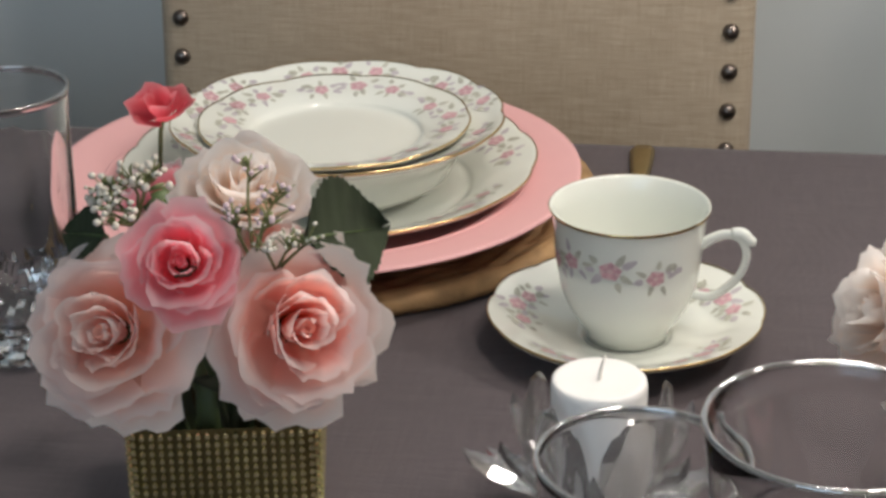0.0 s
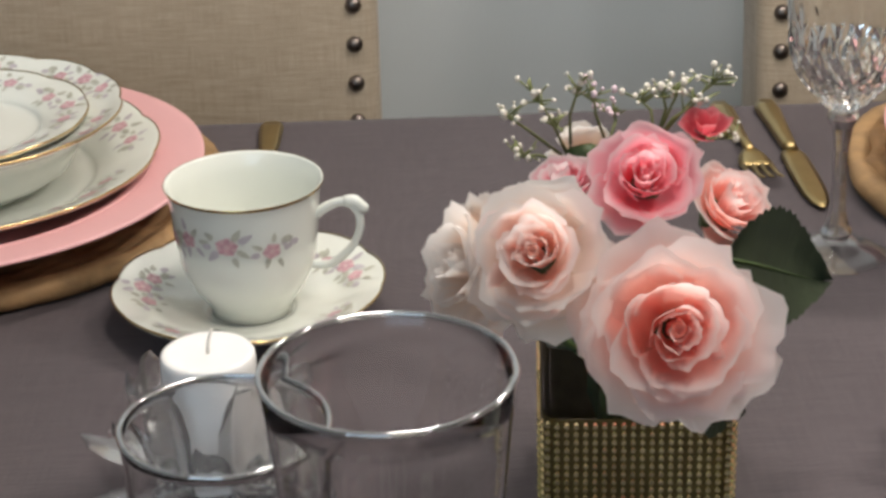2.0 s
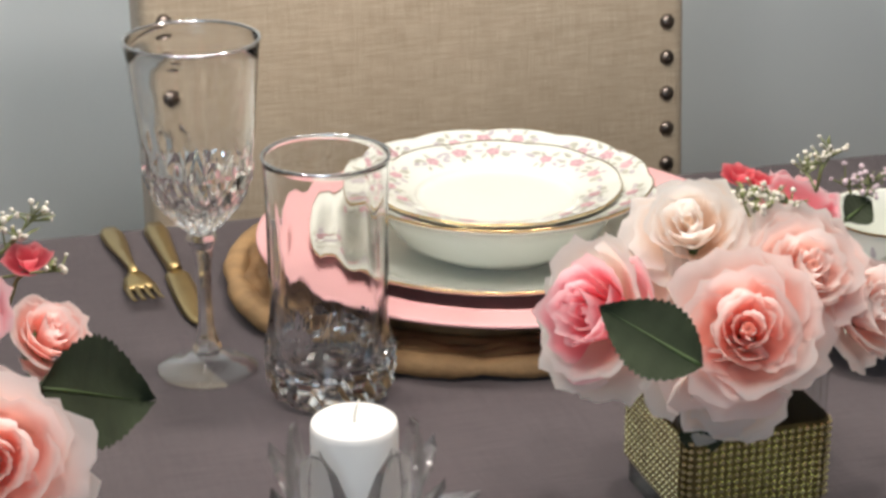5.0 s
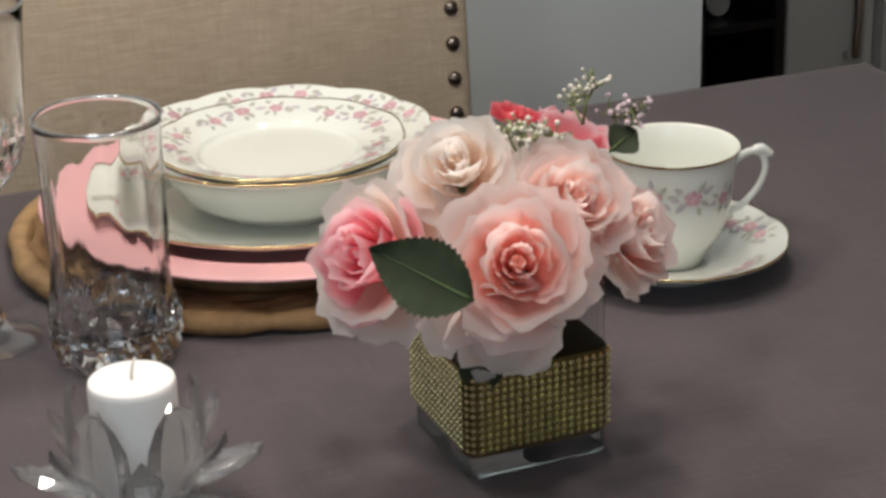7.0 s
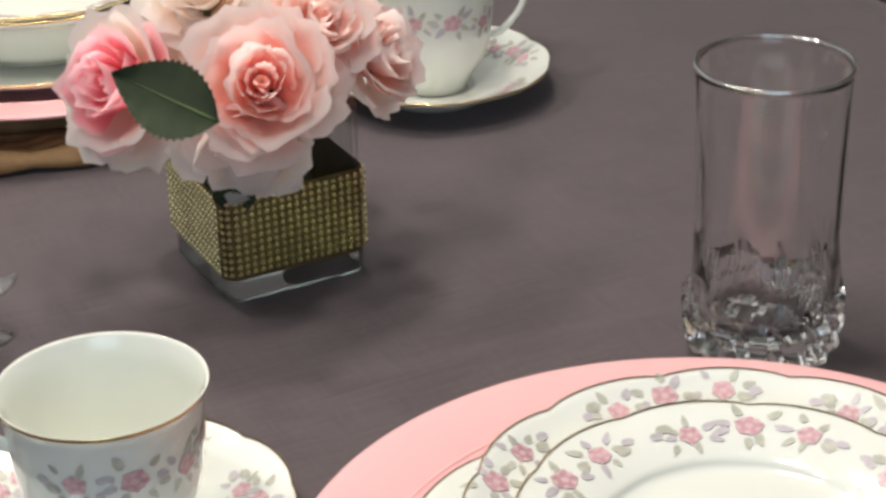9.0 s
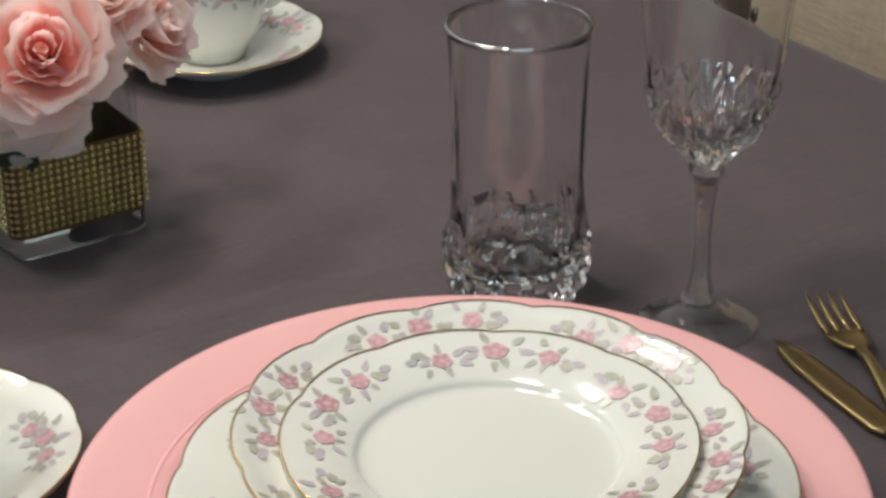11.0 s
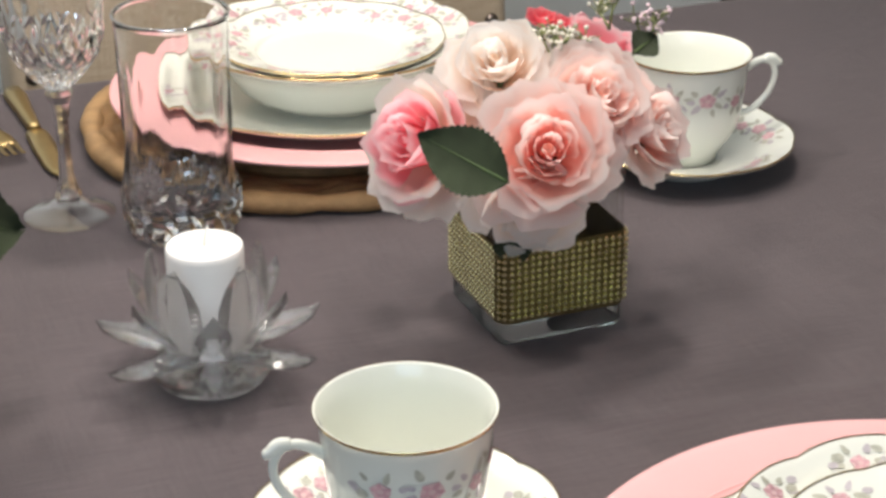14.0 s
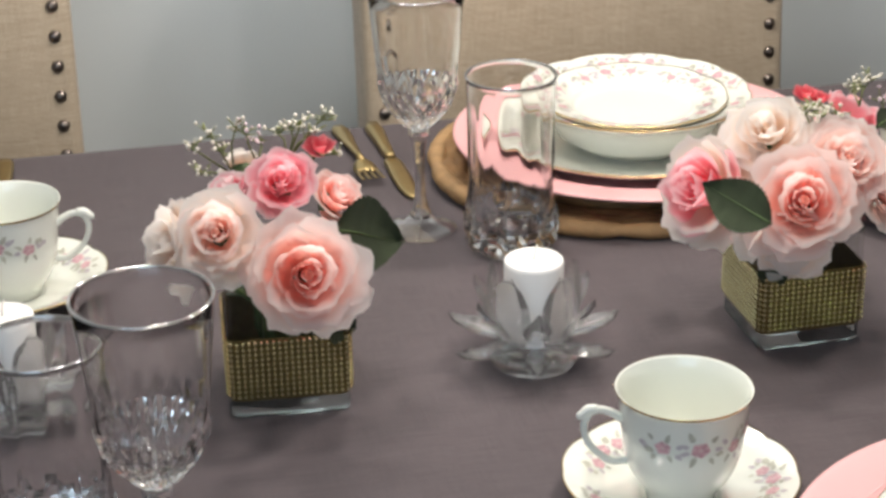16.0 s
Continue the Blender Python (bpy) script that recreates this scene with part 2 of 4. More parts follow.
P_HOT = petal_material("hot_pink_petal", (0.98, 0.31, 0.36), (0.97, 0.42, 0.48), (0.95, 0.66, 0.69))
P_CREAM = petal_material("cream_petal", (0.97, 0.78, 0.62), (0.95, 0.86, 0.79), (0.92, 0.89, 0.86))
P_TWOTONE = petal_material("pink_white_petal", (0.92, 0.20, 0.28), (0.90, 0.46, 0.52), (0.86, 0.76, 0.76))

# ---- mesh helpers ----
TOP = 0.75


def finish(name, bm, mats, smooth=True):
    me = bpy.data.meshes.new(name)
    bm.to_mesh(me)
    bm.free()
    for m in mats if isinstance(mats, (list, tuple)) else (mats,):
        me.materials.append(m)
    if smooth:
        me.polygons.foreach_set("use_smooth", [True] * len(me.polygons))
    return me


def part(name, bm, mats, parent, label="", smooth=True):
    ob = new(name, finish(name, bm, mats, smooth))
    ob.parent = parent
    if label:
        tagged(ob, label)
    return ob


def thing(name, label, category, group="", m=None, kind=""):
    ob = new(name)
    ob.empty_display_size = 0.02
    if m is not None:
        ob.matrix_basis = m
    return tagged(ob, label, category, group, kind)


def structure(name, bm, mats, label, category, smooth=False):
    return tagged(new(name, finish(name, bm, mats, smooth)), label, category, kind="structure")


def lathe(bm, prof, seg=64, warp=None, mat=0, closed=False):
    """A turned body from (radius, height) pairs; warp(r, z, angle) shifts a point."""
    rows = []
    for r, z in prof:
        if r < 1e-6:
            rows.append([bm.verts.new((0, 0, z))])
            continue
        row = []
        for i in range(seg):
            a = 2 * math.pi * i / seg
            rr, zz = warp(r, z, a) if warp else (r, z)
            row.append(bm.verts.new((rr * math.cos(a), rr * math.sin(a), zz)))
        rows.append(row)
    pairs = list(zip(rows, rows[1:])) + ([(rows[-1], rows[0])] if closed else [])
    for lo, hi in pairs:
        for i in range(seg):
            j = (i + 1) % seg
            if len(lo) == 1 and len(hi) == 1:
                continue
            if len(lo) == 1:
                f = bm.faces.new((lo[0], hi[j], hi[i]))
            elif len(hi) == 1:
                f = bm.faces.new((lo[i], lo[j], hi[0]))
            else:
                f = bm.faces.new((lo[i], lo[j], hi[j], hi[i]))
            f.material_index = mat
    return rows


def smooth_profile(pts, n=6):
    """Catmull-Rom through the pairs."""
    out = []
    p = [pts[0], *pts, pts[-1]]
    for k in range(1, len(p) - 2):
        for i in range(n):
            t = i / n
            out.append(tuple(0.5 * (2 * p[k][c] + (p[k + 1][c] - p[k - 1][c]) * t + (2 * p[k - 1][c] - 5 * p[k][c] + 4 * p[k + 1][c] - p[k + 2][c]) * t * t + (3 * p[k][c] - p[k - 1][c] - 3 * p[k + 1][c] + p[k + 2][c]) * t**3) for c in (0, 1)))
    return out + [pts[-1]]


def tube(bm, pts, radii, seg=8, flat=1.0, mat=0, cap=True):
    """A round (or flattened) tube along the points."""
    pts = [Vector(p) for p in pts]
    rows, side = [], None
    for i, p in enumerate(pts):
        d = (pts[min(i + 1, len(pts) - 1)] - pts[max(i - 1, 0)]).normalized()
        if side is None:
            side = d.cross(Vector((0, 0, 1)))
            if side.length < 1e-3:
                side = d.cross(Vector((1, 0, 0)))
        side = (side - d * side.dot(d)).normalized()
        up = side.cross(d)
        r = radii[i] if isinstance(radii, (list, tuple)) else radii
        rows.append([bm.verts.new(p + side * (r * math.cos(2 * math.pi * k / seg)) + up * (r * flat * math.sin(2 * math.pi * k / seg))) for k in range(seg)])
    for lo, hi in zip(rows, rows[1:]):
        for k in range(seg):
            f = bm.faces.new((lo[k], lo[(k + 1) % seg], hi[(k + 1) % seg], hi[k]))
            f.material_index = mat
    if cap:
        bm.faces.new(rows[0][::-1]).material_index = mat
        bm.faces.new(rows[-1]).material_index = mat
    return rows


def box(bm, x0, x1, y0, y1, z0, z1, bevel=0.0, segments=2):
    r = bmesh.ops.create_cube(bm, size=1)
    for v in r["verts"]:
        v.co = Vector(((x0 + x1) / 2 + v.co.x * (x1 - x0), (y0 + y1) / 2 + v.co.y * (y1 - y0), (z0 + z1) / 2 + v.co.z * (z1 - z0)))
    if bevel:
        edges = list({e for v in r["verts"] for e in v.link_edges})
        bmesh.ops.bevel(bm, geom=edges, offset=bevel, segments=segments, affect="EDGES", profile=0.5)
    return bm


def ball(bm, c, r, u=8, v=6, squash=1.0, mat=0):
    before = len(bm.faces)
    got = bmesh.ops.create_uvsphere(bm, u_segments=u, v_segments=v, radius=r)
    for w in got["verts"]:
        w.co = Vector((w.co.x, w.co.y, w.co.z * squash)) + Vector(c)
    bm.faces.ensure_lookup_table()
    for f in bm.faces[before:]:
        f.material_index = mat


def toward(d, at=(0, 0, 0), spin=0.0):
    """A pose whose z axis points along d."""
    q = Vector(d).to_track_quat("Z", "Y").to_matrix().to_4x4()
    return Matrix.Translation(at) @ q @ Matrix.Rotation(radians(spin), 4, "Z")


# ---- room ----
bm = bmesh.new()
box(bm, -3.2, 4.2, -2.7, 3.4, -0.1, 0)
structure("floor", bm, M_FLOOR, "brown wooden board floor under the table", "floor")
bm = bmesh.new()
box(bm, -3.2, 4.2, -2.7, 3.4, 2.5, 2.6)
structure("ceiling", bm, M_CEIL, "plain off-white painted ceiling", "ceiling")
for name, b in (("wall_north", (-3.2, 0.68, 0.98, 0.98 + 0.12, 0, 2.5)), ("wall_west", (-3.2, -3.08, -2.58, 0.98, 0, 2.5)), ("wall_east", (4.08, 4.2, -2.58, 3.28, 0, 2.5)), ("wall_far", (-3.2, 4.2, 3.28, 3.4, 0, 2.5))):
    bm = bmesh.new()
    box(bm, *b)
    structure(name, bm, M_WALL if name != "wall_east" else M_CEIL, "plain cool grey painted wall" if name != "wall_east" else "plain off-white painted wall", "wall")
for name, b in (("wall_south_sill", (-3.2, 4.2, -2.7, -2.58, 0, 0.9)), ("wall_south_head", (-3.2, 4.2, -2.7, -2.58, 2.2, 2.5)), ("wall_south_left", (-3.2, -1.95, -2.7, -2.58, 0.9, 2.2)), ("wall_south_right", (-0.45, 4.2, -2.7, -2.58, 0.9, 2.2))):
    bm = bmesh.new()
    box(bm, *b)
    structure(name, bm, M_CEIL, "plain off-white painted wall", "wall")

# ---- table ----
X0, X1, Y0, Y1 = -1.72, 0.585, -0.56, 0.524
table = thing("dining_table", "dark wooden dining table hidden beneath its cloth", "table")
bm = bmesh.new()
box(bm, X0 + 0.01, X1 - 0.01, Y0 + 0.01, Y1 - 0.01, 0.715, 0.744, 0.004)
part("tabletop", bm, M_WOOD, table, smooth=False)
for lx in (X0 + 0.09, X1 - 0.09):
    for ly in (Y0 + 0.09, Y1 - 0.09):
        bm = bmesh.new()
        box(bm, lx - 0.035, lx + 0.035, ly - 0.035, ly + 0.035, 0, 0.715, 0.006)
        part("leg", bm, M_WOOD, table, smooth=False)


def tablecloth():
    bm = bmesh.new()
    nx, ny = 300, 200

    def height(x, y):
        z = 0.0007 * noise.noise((x * 5, y * 5, 0.3)) + 0.0004 * noise.noise((x * 17, y * 21, 1.7))
        # ironed fold lines
        if -0.06 < x < 0.2:
            z += 0.0010 * math.exp(-(((y + 0.113 + 0.1 * (x - 0.02)) / 0.006) ** 2))
        z += 0.0009 * math.exp(-(((y + 0.080 - 0.12 * (x + 0.35)) / 0.012) ** 2)) * max(0.0, 1 - abs(x + 0.35) / 0.25)
        return z

    grid = [[bm.verts.new((x, y, 0.7498 + height(x, y))) for x in np.linspace(X0, X1, nx)] for y in np.linspace(Y0, Y1, ny)]
    for a, b in zip(grid, grid[1:]):
        for i in range(nx - 1):
            bm.faces.new((a[i], a[i + 1], b[i + 1], b[i]))
    ring = grid[0][:] + [r[-1] for r in grid[1:]] + grid[-1][-2::-1] + [r[0] for r in grid[-2:0:-1]]
    last = ring
    cx, cy = (X0 + X1) / 2, (Y0 + Y1) / 2
    for k, (out, z) in enumerate(((0.003, 0.747), (0.0055, 0.741), (0.008, 0.70), (0.013, 0.62), (0.018, 0.52))):
        row = []
        for i, v in enumerate(ring):
            fold = 0.5 + 0.5 * math.sin(i * 0.2 + 0.8 * math.sin(i * 0.05))
            o = out * (0.6 + 0.9 * fold * (k > 1))
            sx = 1 if v.co.x > X1 - 1e-5 else -1 if v.co.x < X0 + 1e-5 else 0
            sy = 1 if v.co.y > Y1 - 1e-5 else -1 if v.co.y < Y0 + 1e-5 else 0
            row.append(bm.verts.new((v.co.x + sx * o, v.co.y + sy * o, z)))
        for i in range(len(ring)):
            j = (i + 1) % len(ring)
            bm.faces.new((last[j], last[i], row[i], row[j]))
        last = row
    tagged(new("tablecloth", finish("tablecloth", bm, M_CLOTH)), "taupe grey woven tablecloth with faint fold lines on the table", "tablecloth")


tablecloth()

# ---- chairs ----


def dining_chair(m, first_nail=0.4775):
    """Origin on the floor under the middle of the back's front face; the front looks to -y."""
    ch = thing("dining_chair", "beige linen upholstered dining chair with pewter nailhead trim", "chair", "chairs round the table", m)
    lean = Matrix.Translation((0, 0, 0.46)) @ Matrix.Rotation(radians(-5), 4, "X") @ Matrix.Translation((0, 0, -0.46))
    bm = bmesh.new()
    box(bm, -0.222, 0.222, 0.0, 0.075, 0.42, 1.02, 0.012, 3)
    bmesh.ops.transform(bm, matrix=lean, verts=bm.verts)
    back = part("backrest", bm, M_LINEN, ch)
    bm = bmesh.new()
    box(bm, -0.23, 0.23, -0.42, 0.03, 0.40, 0.49, 0.02, 3)
    part("seat", bm, M_LINEN, ch)
    for sx in (-0.195, 0.195):
        for sy in (-0.38, 0.05):
            bm = bmesh.new()
            tube(bm, [(sx, sy, 0), (sx, sy, 0.2), (sx, sy, 0.405)], [0.014, 0.018, 0.022], 8)
            part("leg", bm, M_WOOD, ch, "dark wooden leg")
    bm = bmesh.new()
    rows = lathe(bm, [(0.0064, 0), (0.0062, 0.0014), (0.0050, 0.0034), (0.0028, 0.0046), (0, 0.005)], 12)
    me = finish("nailhead", bm, M_NAIL)
    for side in (-1, 1):
        for k in range(18):
            o = new("nailhead", me)
            o.parent = back
            o.matrix_basis = lean @ pose(side * 0.2045, 0.0004, first_nail + 0.0297 * k, 90)
    return ch


chair_a = dining_chair(pose(-0.684, 0.592, 0))
dining_chair(pose(0.043, 0.592, 0), 0.4905)
copy_thing(chair_a, pose(0.70, -0.01, 0, 0, 0, -90))

# ---- tableware ----


def top_of(prof):
    """Height of the upper face at a radius."""
    rs, zs = [p[0] for p in prof], [p[1] for p in prof]
    return lambda r: float(np.interp(r, rs, zs))


def print_shape(bm, on, a0, b0, pts, mat):
    """A printed patch, laid on a surface by on(a, b)."""
    c = bm.verts.new(on(a0, b0))
    ring = [bm.verts.new(on(a0 + a, b0 + b)) for a, b in pts]
    for i in range(len(ring)):
        f = bm.faces.new((c, ring[i], ring[(i + 1) % len(ring)]))
        f.material_index = mat


def print_garland(bm, on, length, size, rnd, flowers=3):
    """A spray of blossoms, leaves and thin stalks along a line of that length."""
    for k in range(flowers):
        a = (k - (flowers - 1) / 2) * length / max(1, flowers - 0.4) + rnd.uniform(-0.1, 0.1) * size
        b = size * 0.3 * math.sin(k * 2.2 + rnd.random())
        s = size * (1.0 if k % 2 == flowers // 2 % 2 else 0.85)
        n, ph = 20, rnd.random() * 6
        for q in range(7):
            t = ph + q * 0.9 + rnd.uniform(-0.25, 0.25)
            far = rnd.uniform(0.82, 1.2)
            la, lb = a + far * 1.15 * s * math.cos(t), b + far * 0.85 * s * math.sin(t)
            ll, lw = s * rnd.uniform(0.26, 0.42), s * rnd.uniform(0.14, 0.2)
            pts = []
            for w in range(8):
                u = 2 * math.pi * w / 8
                x, y = ll * math.cos(u), lw * math.sin(u) * (1 - 0.5 * math.cos(u))
                pts.append((x * math.cos(t) - y * math.sin(t), x * math.sin(t) + y * math.cos(t)))
            print_shape(bm, on(0.00018), la, lb, pts, 2 if q % 3 else 3)
        lobe = [0.50 + 0.09 * math.cos(5 * 2 * math.pi * w / n) for w in range(n)]
        print_shape(bm, on(0.00026), a, b, [(s * lobe[w] * math.cos(2 * math.pi * w / n + ph), s * 0.9 * lobe[w] * math.sin(2 * math.pi * w / n + ph)) for w in range(n)], 0)
        for q in range(5):
            t = ph + 2 * math.pi * (q + 0.5) / 5
            print_shape(bm, on(0.00032), a + 0.40 * s * math.cos(t), b + 0.36 * s * math.sin(t), [(s * 0.13 * math.cos(2 * math.pi * w / 6), s * 0.12 * math.sin(2 * math.pi * w / 6)) for w in range(6)], 1)
        print_shape(bm, on(0.00036), a, b, [(s * 0.17 * math.cos(2 * math.pi * w / 7), s * 0.15 * math.sin(2 * math.pi * w / 7)) for w in range(7)], 1)
    for e in (-1, 1):
        for q in range(2):
            a, b = e * (length * 0.5 + size * (0.25 + 0.42 * q)), size * (0.25 * math.sin(q * 2 + e) - 0.1 * q)
            r = size * 0.23 * (1 - 0.14 * q)
            print_shape(bm, on(0.0002), a, b, [(1.5 * r * math.cos(2 * math.pi * w / 6), r * math.sin(2 * math.pi * w / 6)) for w in range(6)], 3 if q % 2 else 2)


PRINTS = (M_ROSEPRINT, M_PALEPRINT, M_GREENPRINT, M_GREYPRINT)


def plate(name, label, R, top, under, lobes, depth, garlands, length, size, r_print, seed, category="plate", group=""):
    """A turned china plate with a lobed rim. top: pairs out to R; under: pairs back to the middle."""
    root = thing(name, label, category, group)
    seg = lobes * 10 if lobes else 96

    def warp(r, z, a):
        w = max(0.0, (r / R - 0.72) / 0.28) ** 2
        bump = abs(math.cos(lobes * a / 2)) ** 0.7 - 0.65 if lobes else 0
        return r * (1 + depth * w * bump), z + 0.0012 * w * bump * (1 if lobes else 0)

    bm = bmesh.new()
    fine = smooth_profile(top, 5)
    lathe(bm, fine + under, seg, warp)
    body = part("body", bm, M_PORCELAIN, root)
    bm = bmesh.new()
    zr = top[-1][1]
    lathe(bm, [(R - 0.0004, zr + 0.0005), (R + 0.0002, zr + 0.0005), (R + 0.0005, zr - 0.0004), (R + 0.0002, zr - 0.0011)], seg, warp)
    part("gold_rim", bm, M_GOLD, body, "thin gold line round the rim")
    rnd, high = random.Random(seed), top_of(fine)
    for k in range(garlands):
        bm = bmesh.new()
        th = 2 * math.pi * (k + 0.25) / garlands

        def on(lift, th=th):
            def at(a, b):
                r, t = r_print + b, th + a / r_print
                rr, zz = warp(r, high(r), t)
                return (rr * math.cos(t), rr * math.sin(t), zz + lift + 0.00025)
            return at

        print_garland(bm, on, length, size, rnd)
        tagged(part("rose_spray", bm, PRINTS, body, "printed spray of pink roses with green leaves"), kind="stuff")
    return root


def dinner_plate():
    R = 0.128
    return plate("dinner_plate", "white porcelain dinner plate with rose sprays on a pink charger", R,
                 [(0, 0.006), (0.05, 0.006), (0.082, 0.0066), (0.090, 0.0105), (0.105, 0.0185), (R - 0.004, 0.0258), (R, 0.0265)],
                 [(R, 0.0248), (0.105, 0.0155), (0.088, 0.006), (0.072, 0.003), (0.070, 0.0), (0.066, 0.0), (0.064, 0.003), (0, 0.003)],
                 12, 0.018, 6, 0.064, 0.0110, 0.109, 3, group="stacked china")


def soup_plate():
    R = 0.1024
    return plate("soup_bowl", "deep white porcelain soup bowl with lobed rim on dinner plate", R,
                 [(0, 0.004), (0.035, 0.0045), (0.055, 0.010), (0.068, 0.022), (0.076, 0.0375), (0.080, 0.0412), (0.092, 0.0452), (R - 0.003, 0.0487), (R, 0.0496)],
                 [(R, 0.0478), (0.092, 0.0425), (0.0835, 0.0375), (0.0785, 0.030), (0.070, 0.015), (0.056, 0.005), (0.047, 0.003), (0.046, 0.0), (0.042, 0.0), (0.041, 0.002), (0, 0.002)],
                 12, 0.022, 6, 0.058, 0.0102, 0.0918, 5, "bowl", "stacked china")


def salad_plate():
    R = 0.0836
    return plate("salad_plate", "small white porcelain plate with rose sprays laid on a soup bowl", R,
                 [(0, 0.0055), (0.03, 0.0055), (0.050, 0.0062), (0.0555, 0.0095), (0.065, 0.0130), (0.076, 0.0158), (R, 0.0176)],
                 [(R, 0.0160), (0.070, 0.0118), (0.056, 0.0055), (0.046, 0.0025), (0.045, 0.0), (0.042, 0.0), (0.041, 0.0025), (0, 0.0025)],
                 10, 0.011, 5, 0.061, 0.0104, 0.0692, 7, group="stacked china")


def charger():
    R = 0.1650
    root = thing("charger_plate", "round pink painted charger plate on a braided straw mat", "charger plate", "chargers")
    bm = bmesh.new()
    lathe(bm, [(0, 0.004), (0.10, 0.004), (0.112, 0.0055), (0.124, 0.0175), (0.130, 0.0205), (0.1600, 0.0240), (0.1632, 0.0250), (R, 0.0246), (R, 0.0230), (0.1565, 0.0212), (0.130, 0.0175), (0.122, 0.0125), (0.112, 0.0015), (0.108, 0), (0, 0)], 120)
    part("body", bm, M_PINK, root)
    bm = bmesh.new()
    lathe(bm, [(0.1312, 0.0207), (0.1318, 0.0213), (0.1326, 0.0213), (0.1332, 0.0209)], 120)
    part("raised_ring", bm, M_PINK, root)
    return root


def straw_mat():
    """Coils of straw inside a thick braided edge."""
    root = thing("straw_placemat", "round braided natural straw placemat on the tablecloth", "placemat", "placemats")
    bm = bmesh.new()
    for k in range(11):
        r0 = 0.012 + 0.0136 * k
        seg = 40 + 6 * k

        def warp(r, z, a, r0=r0, k=k):
            w = 0.0007 * math.sin(a * (14 + 9 * k)) + 0.0005 * noise.noise((r0 * 40, a * 6, z * 50))
            return r + w, z + w

        lathe(bm, [(r0 + 0.0066 * math.cos(2 * math.pi * q / 8), (0.0076 if k < 8 else 0.0040) + (0.0070 if k < 8 else 0.0035) * math.sin(2 * math.pi * q / 8)) for q in range(8)], seg, warp, closed=True)
    part("coil", bm, M_STRAW, root)
    # outer bundle pinched at its knots, and a plait of two strands inside it
    for s in range(3):
        bm = bmesh.new()
        pts, rad = [], []
        n, knots = 280, 9
        for i in range(n):
            a = 2 * math.pi * i / n
            ph = a * knots + s * math.pi
            pinch = 0.5 + 0.5 * math.cos(a * knots)
            if s == 0:
                r, z, thick = 0.1660, 0.0080, 0.0096 - 0.0030 * pinch**8
            else:
                r, z, thick = 0.1515 + 0.0055 * math.cos(ph), 0.0085 + 0.0020 * math.sin(2 * ph), 0.0068
            pts.append((r * math.cos(a), r * math.sin(a), z))
            rad.append(thick + 0.0006 * noise.noise((a * 20, s, 0)))
        rows = tube(bm, pts, rad, 9, 0.8, cap=False)
        for k in range(9):
            bm.faces.new((rows[-1][k], rows[-1][(k + 1) % 9], rows[0][(k + 1) % 9], rows[0][k]))
        for v in bm.verts:
            v.co += 0.0007 * noise.noise_vector(v.co * 160)
            v.co.z = max(v.co.z, 0.0004)
        part("strand", bm, M_STRAW2 if s == 0 else M_STRAW, root)
    return root


def teacup():
    root = thing("teacup", "white porcelain teacup with rose band and gold rim on its saucer", "cup", "teacups")
    outer = [(0.0, 0.0012), (0.019, 0.001), (0.0205, 0.0), (0.0225, 0.0), (0.0232, 0.004), (0.0258, 0.0085), (0.0325, 0.019), (0.0370, 0.031), (0.0390, 0.045), (0.0402, 0.058), (0.0416, 0.070), (0.0435, 0.0762)]
    inner = [(0.0419, 0.0752), (0.0396, 0.068), (0.0382, 0.056), (0.0368, 0.044), (0.0346, 0.031), (0.0295, 0.019), (0.021, 0.0095), (0.012, 0.006), (0, 0.0052)]
    o = outer[:4] + smooth_profile(outer[4:], 4)
    bm = bmesh.new()
    lathe(bm, o + [(0.0432, 0.0768), (0.0426, 0.0766)] + smooth_profile(inner, 4), 72)
    body = part("body", bm, M_PORCELAIN, root)
    bm = bmesh.new()
    lathe(bm, [(0.04325, 0.0750), (0.04375, 0.0762), (0.0434, 0.0769)], 72)
    part("gold_rim", bm, M_GOLD, body, "thin gold line round the rim")
    # ear handle with a thumb spur
    bm = bmesh.new()
    path = [(0.0392, 0, 0.058), (0.0455, 0, 0.0630), (0.0535, 0, 0.0665), (0.0600, 0, 0.0650), (0.0638, 0, 0.0590), (0.0638, 0, 0.0510), (0.0600, 0, 0.0420), (0.0535, 0, 0.0345), (0.0460, 0, 0.0290), (0.0375, 0, 0.0285), (0.0338, 0, 0.0290)]
    xs = smooth_profile([(p[0], p[2]) for p in path], 3)
    tube(bm, [(x, 0, z) for x, z in xs], [0.0024 - 0.0006 * math.sin(math.pi * i / len(xs)) for i in range(len(xs))], 10, 1.25)
    spur = smooth_profile([(0.0560, 0.0668), (0.0615, 0.0672), (0.0655, 0.0640), (0.0690, 0.0635)], 3)
    tube(bm, [(x, 0, z) for x, z in spur], [0.0026, 0.0027, 0.0028, 0.0028, 0.0027, 0.0026, 0.0025, 0.0023, 0.002, 0.0012], 10, 1.3)
    part("handle", bm, M_PORCELAIN, root)
    rnd = random.Random(11)
    zs, rs = [p[1] for p in o[4:]], [p[0] for p in o[4:]]
    for th in (-90, 90, 180):
        bm = bmesh.new()

        def on(lift, th=radians(th)):
            def at(a, b):
                z = 0.0530 + b
                r = float(np.interp(z, zs, rs)) + lift + 0.0003
                t = th + a / 0.039
                return (r * math.cos(t), r * math.sin(t), z)
            return at

        print_garland(bm, on, 0.060, 0.0108, rnd, 3)
        tagged(part("rose_spray", bm, PRINTS, body, "printed spray of pink roses"), kind="stuff")
    return root


